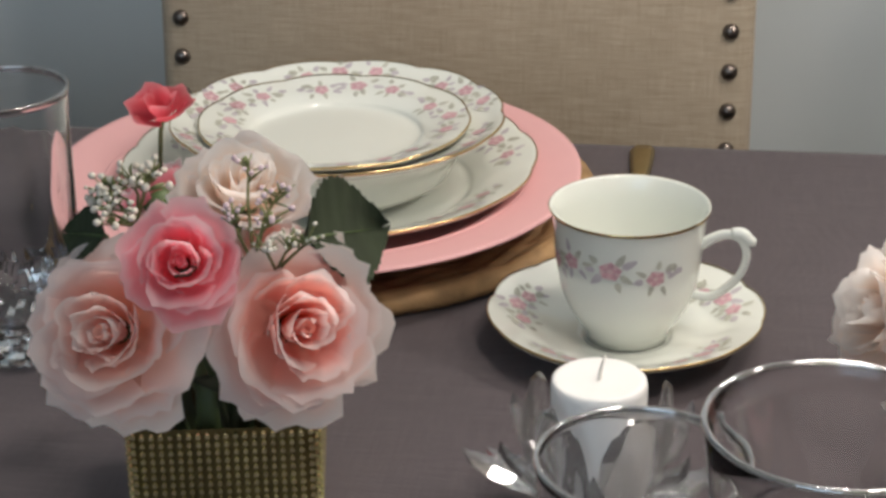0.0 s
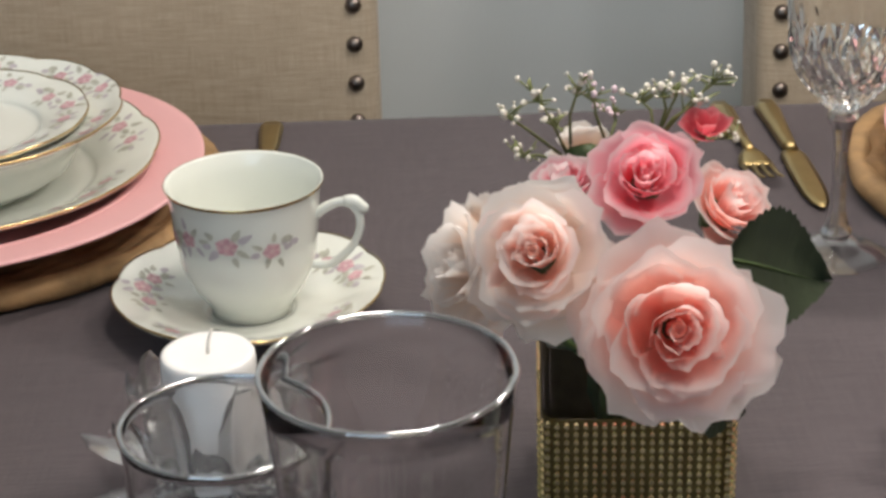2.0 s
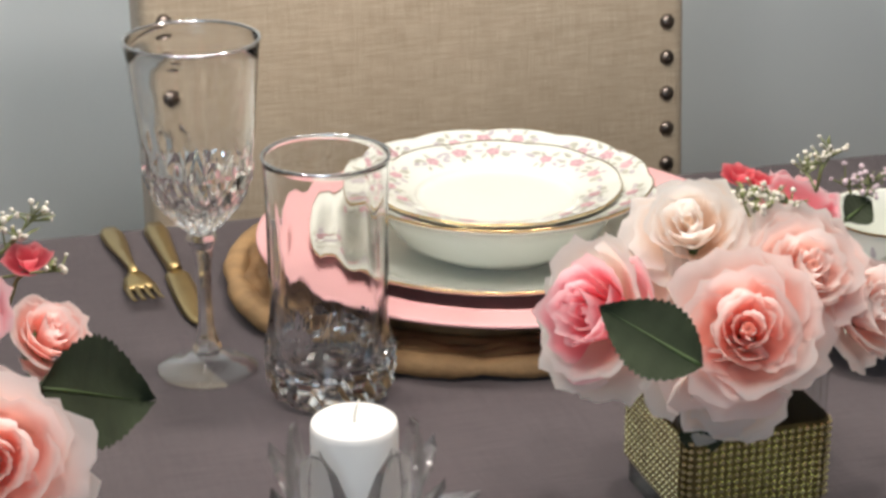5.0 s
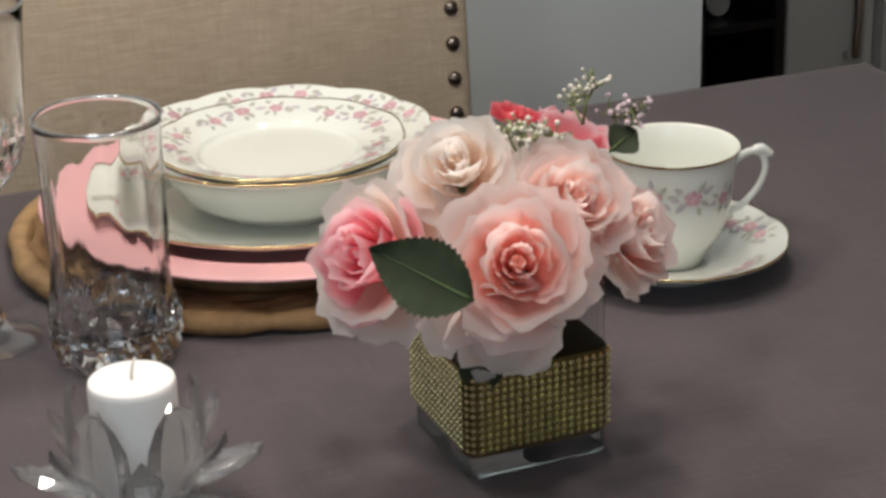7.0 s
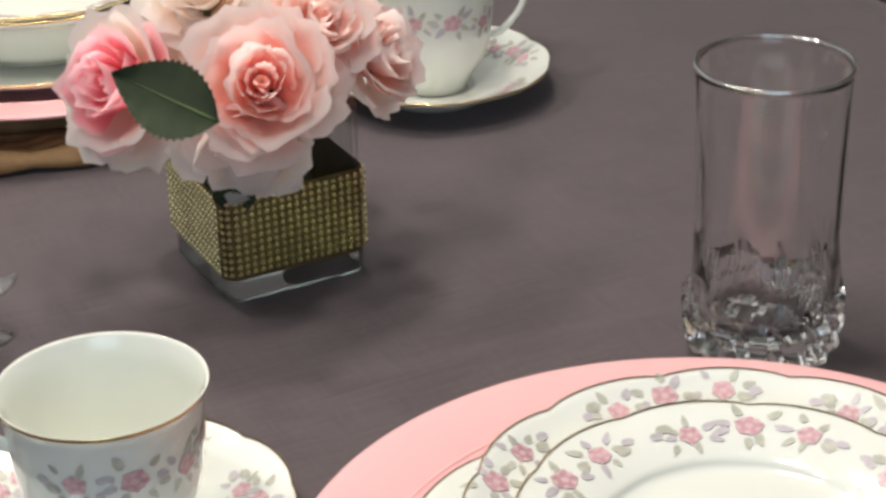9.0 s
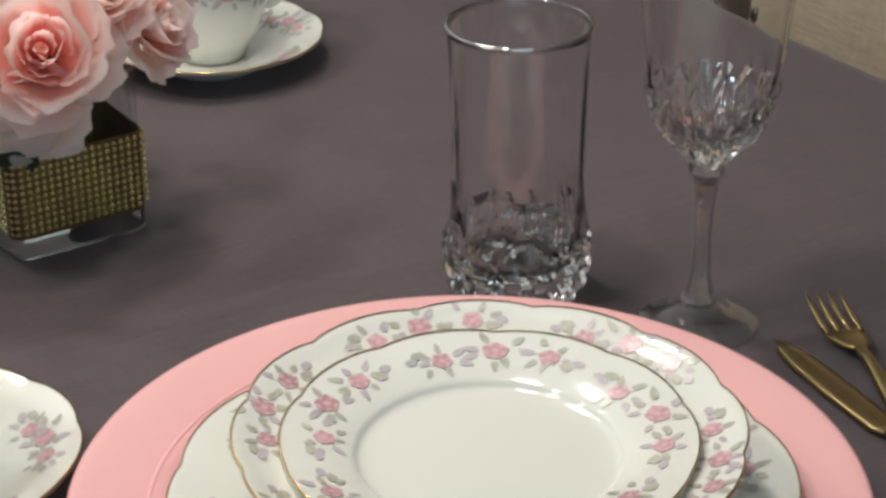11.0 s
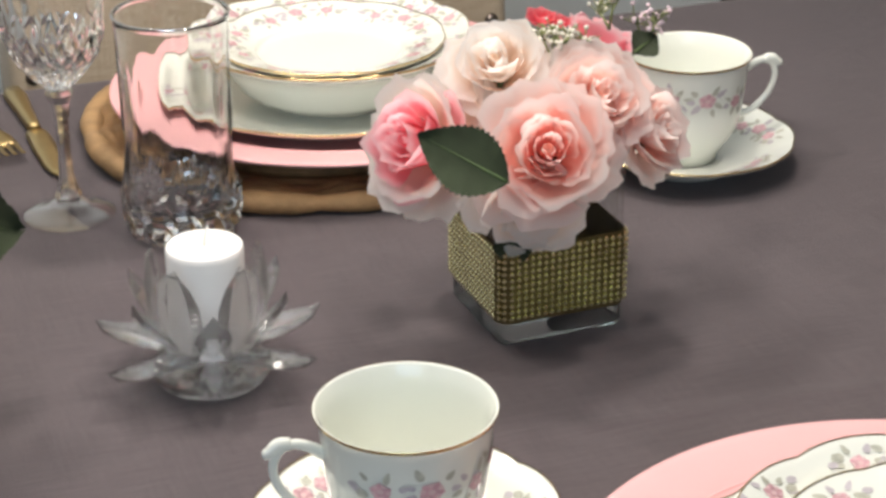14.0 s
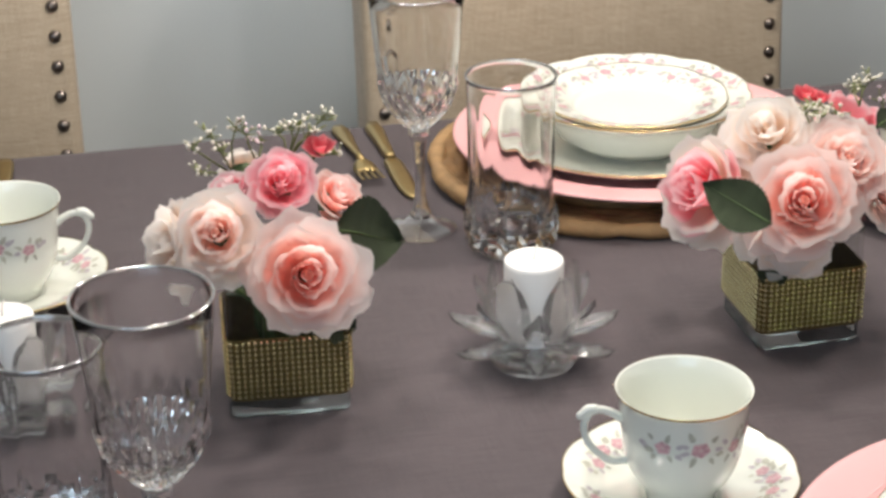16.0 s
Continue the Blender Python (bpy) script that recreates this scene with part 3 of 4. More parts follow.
def saucer():
    R = 0.0755
    return plate("saucer", "white porcelain saucer with rose sprays and lobed rim on the tablecloth", R,
                 [(0, 0.0045), (0.022, 0.0045), (0.0265, 0.0060), (0.034, 0.0072), (0.050, 0.0112), (0.064, 0.0172), (R, 0.0216)],
                 [(R, 0.0200), (0.062, 0.0140), (0.046, 0.0075), (0.036, 0.003), (0.035, 0.0), (0.032, 0.0), (0.031, 0.0025), (0, 0.0025)],
                 10, 0.018, 5, 0.036, 0.0102, 0.0585, 13, "saucer", "saucers")


def tumbler():
    """Highball: plain wall above, deep diamond cuts in the lower part."""
    root = thing("tumbler", "clear cut crystal highball tumbler standing empty on the cloth", "drinking glass", "tumblers")
    def cut(r, z, a):
        w = max(0.0, 1 - (z - 0.066) / 0.05)
        fade = max(0.0, min(1.0, (0.142 - z) / 0.02))
        return r * (1 - 0.03 * w * (0.5 + 0.5 * math.cos(10 * a)) ** 3 - 0.022 * fade * (0.5 + 0.5 * math.cos(12 * a)) * (r > 0.0343)), z

    def facet(r, z, a):
        """Diamonds below, tall pointed leaf cuts above."""
        if r < 0.0335:
            return r, z
        k, row = round(a * 28 / 2 / math.pi), FACET_ROWS.index(z) if z in FACET_ROWS else 9
        if row < 5:
            return r * (1 + (0.05 if (k + row) % 2 else -0.06)), z
        leaf = abs(math.sin(3.5 * a + 26 * z)) - abs(math.sin(3.5 * a - 26 * z))
        return r * (1 - 0.03 + 0.09 * leaf * max(0.0, 1 - (z - 0.02) / 0.06)), z

    FACET_ROWS = (0.004, 0.010, 0.017, 0.024, 0.033, 0.043, 0.054, 0.066)
    def shaped(r, z, a):
        return facet(r, z, a) if z < 0.0665 else cut(r, z, a)

    bm = bmesh.new()
    low = [(0, 0.003), (0.018, 0.003), (0.024, 0.0), (0.0290, 0.0)] + list(zip((0.0340, 0.0362, 0.0374, 0.0376, 0.0374, 0.0367, 0.0360, 0.0354), FACET_ROWS))
    tall = [(0.0354, 0.076), (0.0354, 0.092), (0.0355, 0.11), (0.0358, 0.135), (0.0366, 0.147), (0.0370, 0.1495), (0.0366, 0.1505), (0.0358, 0.150), (0.0352, 0.146)]
    inner = [(0.0345, 0.135), (0.0341, 0.11), (0.0338, 0.085), (0.0328, 0.05), (0.0315, 0.03), (0.0290, 0.0225), (0.015, 0.0195), (0, 0.019)]
    lathe(bm, low + tall + inner, 56, shaped)
    for f in bm.faces:
        c = f.calc_center_median()
        f.smooth = c.z > 0.067 or c.xy.length < 0.0332
    part("body", bm, M_FLUTED, root, "fluted crystal body with a diamond-cut base", smooth=False)
    bm = bmesh.new()
    lathe(bm, [(0.0364 + 0.0011 * math.cos(2 * math.pi * q / 8), 0.1500 + 0.0011 * math.sin(2 * math.pi * q / 8)) for q in range(8)], 64, closed=True)
    part("rim", bm, M_EDGE, root)
    return root


def goblet():
    """Stemmed glass: flared bowl with cut base, facetted stem, round foot."""
    root = thing("wine_goblet", "clear cut crystal wine goblet standing empty on the cloth", "drinking glass", "goblets")

    CUT_ROWS = (0.0945, 0.1005, 0.1075, 0.1150, 0.1230, 0.1310)

    def cut(r, z, a):
        return r * (1 - 0.022 * max(0, 1 - (z - 0.13) / 0.07) * (0.5 + 0.5 * math.cos(10 * a))), z

    def facet(r, z, a):
        if z not in CUT_ROWS or r < 0.0125:
            return r, z
        k, row = round(a * 36 / 2 / math.pi + 0.01), CUT_ROWS.index(z)
        return r * (1 + (0.035 if (k + row) % 2 else -0.07)), z

    def shaped(r, z, a):
        return facet(r, z, a) if z < 0.132 else cut(r, z, a)

    bm = bmesh.new()
    low = [(0, 0.090), (0.008, 0.091)] + list(zip((0.0125, 0.0180, 0.0238, 0.0280, 0.0308, 0.0325), CUT_ROWS))
    tall = [(0.0330, 0.138), (0.0342, 0.150), (0.0364, 0.175), (0.0384, 0.198), (0.0396, 0.2085), (0.0394, 0.2095), (0.0388, 0.2085)]
    inner = [(0.0374, 0.198), (0.0354, 0.175), (0.0332, 0.150), (0.0314, 0.1335), (0.0285, 0.122), (0.0225, 0.112), (0.0140, 0.1055), (0.006, 0.1030), (0, 0.1026)]
    lathe(bm, low + tall + inner, 72, shaped)
    for f in bm.faces:
        c = f.calc_center_median()
        f.smooth = c.z > 0.132 or c.xy.length < float(np.interp(c.z, CUT_ROWS, (0.009, 0.0158, 0.0216, 0.0258, 0.0287, 0.0303)))
    part("bowl", bm, M_FLUTED, root, "flared crystal bowl with a cut base", smooth=False)
    bm = bmesh.new()
    lathe(bm, [(0.0392 + 0.0011 * math.cos(2 * math.pi * q / 8), 0.2090 + 0.0011 * math.sin(2 * math.pi * q / 8)) for q in range(8)], 64, closed=True)
    part("rim", bm, M_EDGE, root)
    bm = bmesh.new()
    lathe(bm, [(0, 0.0898), (0.0085, 0.0895), (0.0095, 0.086), (0.0065, 0.080), (0.0046, 0.066), (0.0042, 0.045), (0.0050, 0.028), (0.0075, 0.018), (0.0095, 0.0145), (0.0085, 0.0115), (0, 0.011)], 8)
    part("stem", bm, M_CRYSTAL, root, smooth=False)
    bm = bmesh.new()
    lathe(bm, [(0, 0.0108), (0.010, 0.0105), (0.015, 0.0065), (0.024, 0.0032), (0.0305, 0.0018), (0.0312, 0.0008), (0.030, 0), (0, 0)], 48)
    part("foot", bm, M_FOOT, root)
    return root


def lotus_holder():
    root = thing("lotus_candle_holder", "clear crystal lotus candle holder with pointed petals on the cloth", "candle holder", "lotus candle holders")
    bm = bmesh.new()
    lathe(bm, [(0, 0), (0.026, 0), (0.0305, 0.0015), (0.0335, 0.006), (0.0335, 0.010), (0.030, 0.013), (0.019, 0.0165), (0.0185, 0.020), (0, 0.020)], 32)
    part("base", bm, M_LOTUS, root, "round clear glass base", smooth=False)

    def crystal_petal(length, width, thick, stations=((0.0, 0.25), (0.2, 0.72), (0.45, 1.0), (0.68, 0.86), (0.87, 0.45))):
        bm = bmesh.new()
        rows = []
        for v, w in stations:
            ww, tt = width * w / 2, thick * (0.35 + 0.65 * w) / 2
            bow = 0.10 * length * math.sin(v * 2.2) * 0.4
            rows.append([bm.verts.new((length * v, y, z - bow)) for y, z in ((-ww, 0), (-ww * 0.45, tt), (ww * 0.45, tt), (ww, 0), (ww * 0.45, -tt), (-ww * 0.45, -tt))])
        for lo, hi in zip(rows, rows[1:]):
            for k in range(6):
                bm.faces.new((lo[k], lo[(k + 1) % 6], hi[(k + 1) % 6], hi[k]))
        tip = bm.verts.new((length, 0, 0.012 * length))
        for k in range(6):
            bm.faces.new((rows[-1][k], rows[-1][(k + 1) % 6], tip))
        bm.faces.new(rows[0][::-1])
        bmesh.ops.recalc_face_normals(bm, faces=bm.faces)
        return finish("petal", bm, M_LOTUS, False)

    shield = ((0.0, 0.45), (0.18, 0.78), (0.42, 1.0), (0.66, 0.94), (0.84, 0.66), (0.95, 0.30))
    for me, count, r0, z0, rise, phase in (
        (crystal_petal(0.050, 0.023, 0.008), 6, 0.0165, 0.0175, 7, 12.0),
        (crystal_petal(0.050, 0.021, 0.008), 6, 0.0170, 0.0205, 24, 42.0),
        (crystal_petal(0.049, 0.021, 0.007), 6, 0.0185, 0.0225, 52, 14.0),
        (crystal_petal(0.058, 0.034, 0.0040, shield), 5, 0.0250, 0.0210, 85, 0.0),
    ):
        for k in range(count):
            o = new("petal", me)
            o.parent = root
            a = phase + 360 * k / count
            o.matrix_basis = pose(r0 * math.cos(radians(a)), r0 * math.sin(radians(a)), z0, 0, -rise, a)
    return root


def candle():
    root = thing("candle", "short white unlit votive candle in a crystal lotus holder", "candle", "candles")
    bm = bmesh.new()
    lathe(bm, [(0, 0), (0.0205, 0), (0.0212, 0.001), (0.0216, 0.058), (0.0212, 0.0612), (0.0202, 0.0622), (0.018, 0.0618), (0.008, 0.0612), (0, 0.0614)], 48)
    wax = part("wax", bm, M_WAX, root)
    bm = bmesh.new()
    tube(bm, [(0, 0, 0.0600), (0.0004, 0, 0.0650), (0.0014, 0.0005, 0.0690), (0.003, 0.0008, 0.0725)], [0.0009, 0.0009, 0.0008, 0.0006], 6)
    part("wick", bm, M_WICK, wax, "short white wick")
    return root


def place(first, spots):
    first.matrix_basis = spots[0]
    for m in spots[1:]:
        copy_thing(first, m)


A, B, D = (-0.735, 0.362), (0.015, 0.351), (0.056, -0.381)
place(straw_mat(), [pose(-0.735, 0.391, TOP), pose(0.010, 0.369, TOP, 0, 0, 14), pose(*D, TOP, 0, 0, 40)])
place(charger(), [pose(*A, TOP + 0.0158), pose(0.020, 0.351, TOP + 0.0158), pose(0.055, -0.376, TOP + 0.0158, 0, 0, 25)])
place(dinner_plate(), [pose(-0.726, 0.364, TOP + 0.0203, 0, 0, 12), pose(0.016, 0.351, TOP + 0.0203, 0, 0, -8), pose(0.055, -0.387, TOP + 0.0203, 0, 0, 35)])
place(soup_plate(), [pose(-0.720, 0.361, TOP + 0.0265, 0, 0, 24), pose(0.017, 0.354, TOP + 0.0265, 0, 0, 3), pose(0.056, -0.389, TOP + 0.0265, 0, 0, 0)])
place(salad_plate(), [pose(-0.722, 0.360, TOP + 0.0555, 0, 0, 70), pose(0.016, 0.354, TOP + 0.0555, 0, 0, 76), pose(0.055, -0.390, TOP + 0.0555, 0, 0, 36)])
place(saucer(), [pose(-0.535, 0.217, TOP, 0, 0, 10), pose(0.228, 0.201, TOP, 0, 0, -15), pose(-0.122, -0.194, TOP, 0, 0, 40)])
place(teacup(), [pose(-0.534, 0.217, TOP + 0.006, 0, 0, -12), pose(0.228, 0.202, TOP + 0.006, 0, 0, -8), pose(-0.122, -0.195, TOP + 0.006, 0, 0, 178)])
place(tumbler(), [pose(*p, TOP) for p in ((-0.130, 0.217), (0.212, -0.184), (-0.513, -0.173), (-0.866, 0.180))])
place(goblet(), [pose(*p, TOP) for p in ((-0.195, 0.272), (0.270, -0.265), (-0.454, -0.249))])
LOTUS = [(-0.1640, 0.015), (-0.538, 0.015)]
place(lotus_holder(), [pose(*LOTUS[0], TOP, 0, 0, 6), pose(*LOTUS[1], TOP, 0, 0, 15)])
place(candle(), [pose(*LOTUS[0], TOP + 0.0202), pose(*LOTUS[1], TOP + 0.0202, 0, 0, 20)])

# ---- cutlery ----


def blade(bm, pts, thick):
    """A flat bar from (along, half width, height) triples."""
    rows = []
    for y, w, z in pts:
        rows.append([bm.verts.new((-w, y, z)), bm.verts.new((-w * 0.6, y, z + thick)), bm.verts.new((w * 0.6, y, z + thick)), bm.verts.new((w, y, z)), bm.verts.new((0, y, z - thick * 0.4))])
    for lo, hi in zip(rows, rows[1:]):
        for k in range(5):
            bm.faces.new((lo[k], lo[(k + 1) % 5], hi[(k + 1) % 5], hi[k]))
    bm.faces.new(rows[0][::-1])
    bm.faces.new(rows[-1])
    bmesh.ops.recalc_face_normals(bm, faces=bm.faces)


def fork(m):
    """Origin at the end of the handle; the tines point to -y."""
    root = thing("fork", "gold-coloured metal dinner fork lying on the tablecloth", "fork", "cutlery", m)
    bm = bmesh.new()
    blade(bm, [(0, 0.0062, 0.002), (-0.008, 0.0085, 0.0018), (-0.03, 0.0080, 0.0022), (-0.06, 0.0050, 0.004), (-0.085, 0.0032, 0.006), (-0.098, 0.0040, 0.0056)], 0.0022)
    part("handle", bm, M_CUTLERY, root)
    bm = bmesh.new()
    blade(bm, [(-0.096, 0.0038, 0.0058), (-0.103, 0.0085, 0.0042), (-0.112, 0.0108, 0.0026), (-0.120, 0.0112, 0.0026)], 0.0016)
    head = part("head", bm, M_CUTLERY, root)
    bm = bmesh.new()
    tube(bm, [(0, -0.1185, 0.0034), (0, -0.130, 0.0036), (0, -0.142, 0.0052), (0, -0.152, 0.0085)], [0.0019, 0.0018, 0.0015, 0.0008], 6, 0.7)
    me = finish("tine", bm, M_CUTLERY)
    for k in range(4):
        o = new("tine", me)
        o.parent = head
        o.location.x = (k - 1.5) * 0.0060
    return root


def table_knife(m):
    """Origin at the end of the handle; the blade points to -y."""
    root = thing("table_knife", "gold-coloured metal table knife lying on the tablecloth", "knife", "cutlery", m)
    bm = bmesh.new()
    blade(bm, [(0, 0.0075, 0.002), (-0.01, 0.0090, 0.002), (-0.045, 0.0072, 0.002), (-0.08, 0.0056, 0.002), (-0.088, 0.0050, 0.002)], 0.004)
    part("handle", bm, M_CUTLERY, root)
    bm = bmesh.new()
    blade(bm, [(-0.087, 0.0052, 0.002), (-0.095, 0.0085, 0.0015), (-0.13, 0.0092, 0.0012), (-0.16, 0.0085, 0.0012), (-0.175, 0.0058, 0.0012), (-0.183, 0.0016, 0.0012)], 0.0012)
    part("blade", bm, M_CUTLERY, root)
    return root


def teaspoon(m):
    root = thing("teaspoon", "gold-coloured metal teaspoon lying behind the teacup", "spoon", "cutlery", m)
    bm = bmesh.new()
    blade(bm, [(0, 0.0070, 0.002), (-0.008, 0.0085, 0.002), (-0.04, 0.0072, 0.0022), (-0.075, 0.0040, 0.004), (-0.10, 0.0030, 0.005)], 0.002)
    part("handle", bm, M_CUTLERY, root)
    bm = bmesh.new()
    lathe(bm, [(0, 0.0008), (0.008, 0.0016), (0.0125, 0.0045), (0.0137, 0.0072), (0.0125, 0.0068), (0.008, 0.0034), (0, 0.0024)], 20)
    for v in bm.verts:
        v.co = Vector((v.co.x * 0.95, v.co.y * 1.45 - 0.117, v.co.z))
    part("bowl", bm, M_CUTLERY, root)
    return root


fork(pose(-0.224, 0.521, TOP + 0.0012, 0, 0, 3))
table_knife(pose(-0.192, 0.517, TOP + 0.0012, 0, 0, 1))
teaspoon(pose(-0.537, 0.512, TOP + 0.0012))
fork(pose(0.274, -0.429, TOP + 0.0012, 0, 0, 157))
table_knife(pose(0.262, -0.488, TOP + 0.0012, 0, 0, 172))

# ---- flowers ----


def petal_mesh(R, rho, H, alpha, curl, seed, mat, nu=17, nv=11):
    """One silk petal round the rose's axis (z), centred on angle 0, as a sheet of silk."""
    rnd = random.Random(seed)
    ox, wave, lean = rnd.random() * 50, rnd.uniform(0.5, 1.2), rnd.uniform(-0.07, 0.07)
    bm = bmesh.new()
    uvl = bm.loops.layers.uv.new("UVMap")
    front, uvs = [], {}
    for j in range(nv):
        row = []
        for i in range(nu):
            u, v0 = 2 * i / (nu - 1) - 1, j / (nu - 1) * (nu - 1) / (nv - 1)
            v = v0 * (1 - (0.20 + 0.16 * max(0, rho - 0.5)) * abs(u) ** 2.8 + 0.05 * math.cos(u * 2.2)) + (0.05 * noise.noise((ox, u * 8, 0.5)) if j == nv - 1 else 0)
            r = R * (0.05 + (rho - 0.05) * math.sin(min(v, 1) * math.pi / 2) ** 0.85)
            z = R * H * v**1.25
            c = max(0.0, (v - 0.68) / 0.32) ** 1.8
            n = noise.noise((ox + u * 1.7 * wave, v * 2.2, 3.1))
            r += R * curl * 0.42 * c * (1 + 0.5 * n) + R * (0.04 + 0.10 * rho) * n * v
            z -= R * curl * 0.46 * c * (1 + 0.4 * abs(u)) - R * (0.05 + 0.06 * rho) * n * v * v
            ripple = noise.noise((ox + 7, u * 4.5, v * 1.5)) * max(0.0, v - 0.45)
            r += R * 0.20 * ripple * (0.3 + rho)
            z += R * 0.16 * ripple
            r *= 1 + 0.13 * u * (1 - 0.4 * rho) + lean
            a = alpha * u * (0.30 + 0.70 * math.sin(min(1.0, v * 1.15 + 0.1) * math.pi / 2))
            w = bm.verts.new((r * math.cos(a), r * math.sin(a), z))
            uvs[w] = ((u + 1) / 2, v0)
            row.append(w)
        front.append(row)
    for j in range(nv - 1):
        for i in range(nu - 1):
            bm.faces.new((front[j][i], front[j + 1][i], front[j + 1][i + 1], front[j][i + 1]))
    for f in bm.faces:
        for lp in f.loops:
            lp[uvl].uv = uvs[lp.vert]
    return finish("petal", bm, mat)


# petal rows from the heart outwards: count, reach, height, half angle, curl
LAYERS = ((2, 0.10, 0.84, 1.9, 0.00), (3, 0.21, 0.90, 1.5, 0.04), (3, 0.34, 0.92, 1.45, 0.08), (4, 0.49, 0.90, 1.25, 0.14), (4, 0.66, 0.80, 1.15, 0.20), (5, 0.85, 0.62, 0.98, 0.26), (5, 1.0, 0.36, 0.90, 0.30))
ROSES = {}


def rose(at, facing, R, silk, label, vase_xy, seed, rows=7, outer=None):
    """A silk rose whose heart lies at that place; its wire stem goes down into the vase."""
    d = Vector(facing).normalized()
    base = Vector(at) - d * (0.55 * R)
    root = thing("rose", label, "flower", "silk roses", toward(d, base, seed * 47))
    for k, (count, rho, H, alpha, curl) in enumerate(LAYERS[:rows]):
        mat = outer if outer and k >= rows - 2 else silk
        for q in range(count):
            key = (k, (q + seed) % 5, mat.name, round(R, 4), rows)
            if key not in ROSES:
                ROSES[key] = petal_mesh(R / (1.20 if rows == 7 else 1.02), rho, H * (1.0 if rows == 7 else 0.9), alpha, curl, k * 17 + (q + seed) % 5 * 5, mat)
            o = new("petal", ROSES[key])
            o.parent = root
            o.matrix_basis = Matrix.Rotation(2 * math.pi * q / count + k * 0.73 + 0.28 * math.sin(seed * 3 + q * 2.3 + k), 4, "Z") @ Matrix.Rotation((0.10 + 0.03 * k) * math.sin(seed * 5 + q * 1.9 + k * 2.7) * (k > 1), 4, "Y")
    bm = bmesh.new()
    lathe(bm, [(0, 0.1 * R), (0.05 * R, 0.2 * R), (0.075 * R, 0.42 * R), (0.08 * R, 0.58 * R), (0.062 * R, 0.66 * R), (0.04 * R, 0.655 * R), (0, 0.56 * R)], 10)
    part("bud_heart", bm, silk, root)
    inv = root.matrix_basis.inverted()
    bm = bmesh.new()
    lathe(bm, [(0, -0.010), (0.004, -0.009), (0.0075, -0.003), (0.0085, 0.002), (0.005, 0.004), (0, 0.003)], 10)
    foot = Vector((vase_xy[0] + 0.3 * (vase_xy[0] - base.x) * 0.4, vase_xy[1] + 0.3 * (vase_xy[1] - base.y) * 0.4, TOP + 0.018))
    neck = Vector((0.65 * vase_xy[0] + 0.35 * base.x, 0.65 * vase_xy[1] + 0.35 * base.y, TOP + 0.075))
    tube(bm, [inv @ p for p in (base, base.lerp(neck, 0.5) - Vector((0, 0, 0.004)), neck, foot)], 0.0019, 6)
    part("stem", bm, M_STEM, root, "green wire stem with calyx")
    return root


def leaf(base, tip, normal, width, label="dark green serrated silk rose leaf in the bouquet"):
    b, t = Vector(base), Vector(tip)
    ax = (t - b).normalized()
    L = (t - b).length
    side = ax.cross(Vector(normal)).normalized()
    up = side.cross(ax)
    bm = bmesh.new()
    n = 34
    rows = []
    for j in range(n + 1):
        v = j / n
        w = width / 2 * (math.sin(math.pi * v**0.82) ** 0.9 if 0 < v < 1 else 0.02)
        w *= 1 + (0.055 if j % 2 else -0.035)
        droop = -0.10 * L * v * v + 0.03 * L * math.sin(6 * v)
        row = []
        for i, u in enumerate((-1, -0.5, 0, 0.5, 1)):
            lift = 0.14 * width * abs(u) ** 1.3 + 0.012 * width * abs(u) * math.sin(j * 1.1)
            row.append(b + ax * (L * v) + side * (w * u) + up * (lift + droop))
        rows.append(row)
    for off, flip in ((0.0, False), (-0.0006, True)):
        vs = [[bm.verts.new(p + up * off) for p in row] for row in rows]
        for lo, hi in zip(vs, vs[1:]):
            for i in range(4):
                f = (lo[i], lo[i + 1], hi[i + 1], hi[i])
                bm.faces.new(f[::-1] if flip else f)
    ob = tagged(new("rose_leaf", finish("rose_leaf", bm, M_LEAF)), label, "leaf", "rose leaves")
    bm = bmesh.new()
    tube(bm, [r[2] + up * 0.0004 for r in rows[::3]], [0.0011 - 0.0001 * k for k in range(len(rows[::3]))], 5)
    part("midrib", bm, M_STEM, ob)
    return ob


def filler(name, base, tips, label, buds, seed, bud=0.0017):
    """A forked twig with small round buds."""
    rnd = random.Random(seed)
    root = thing(name, label, "flower", "filler sprigs")
    b = Vector(base)
    bm, bb = bmesh.new(), bmesh.new()
    for t in tips:
        t = Vector(t)
        mid = b.lerp(t, 0.55) + Vector((rnd.uniform(-1, 1), rnd.uniform(-1, 1), 0.5)) * 0.004
        tube(bm, [b, mid, t], [0.0009, 0.0007, 0.0005], 5)
        ball(bb, t, bud * rnd.uniform(0.9, 1.3), 7, 5, 1.15)
        for k in range(9):
            f = rnd.uniform(0.40, 1.0)
            p = mid.lerp(t, f)
            q = p + Vector((rnd.uniform(-1, 1), rnd.uniform(-1, 1), rnd.uniform(0.0, 1))).normalized() * rnd.uniform(0.005, 0.011)
            tube(bm, [p, q], [0.0005, 0.0004], 4)
            ball(bb, q, bud * rnd.uniform(0.45, 1.05), 6, 5, rnd.uniform(0.7, 1.2))
            if k % 3 == 0:
                tube(bm, [p, p.lerp(q, 0.6) + Vector((0.002, 0, 0.001)), q.lerp(p, 0.2) + Vector((0.004, 0, 0.002))], [0.0004, 0.0016, 0.0003], 5, 0.3)
    part("twig", bm, M_TWIG, root)
    tagged(part("bud_spray", bb, buds, root, "tiny pale buds"), kind="stuff")
    return root


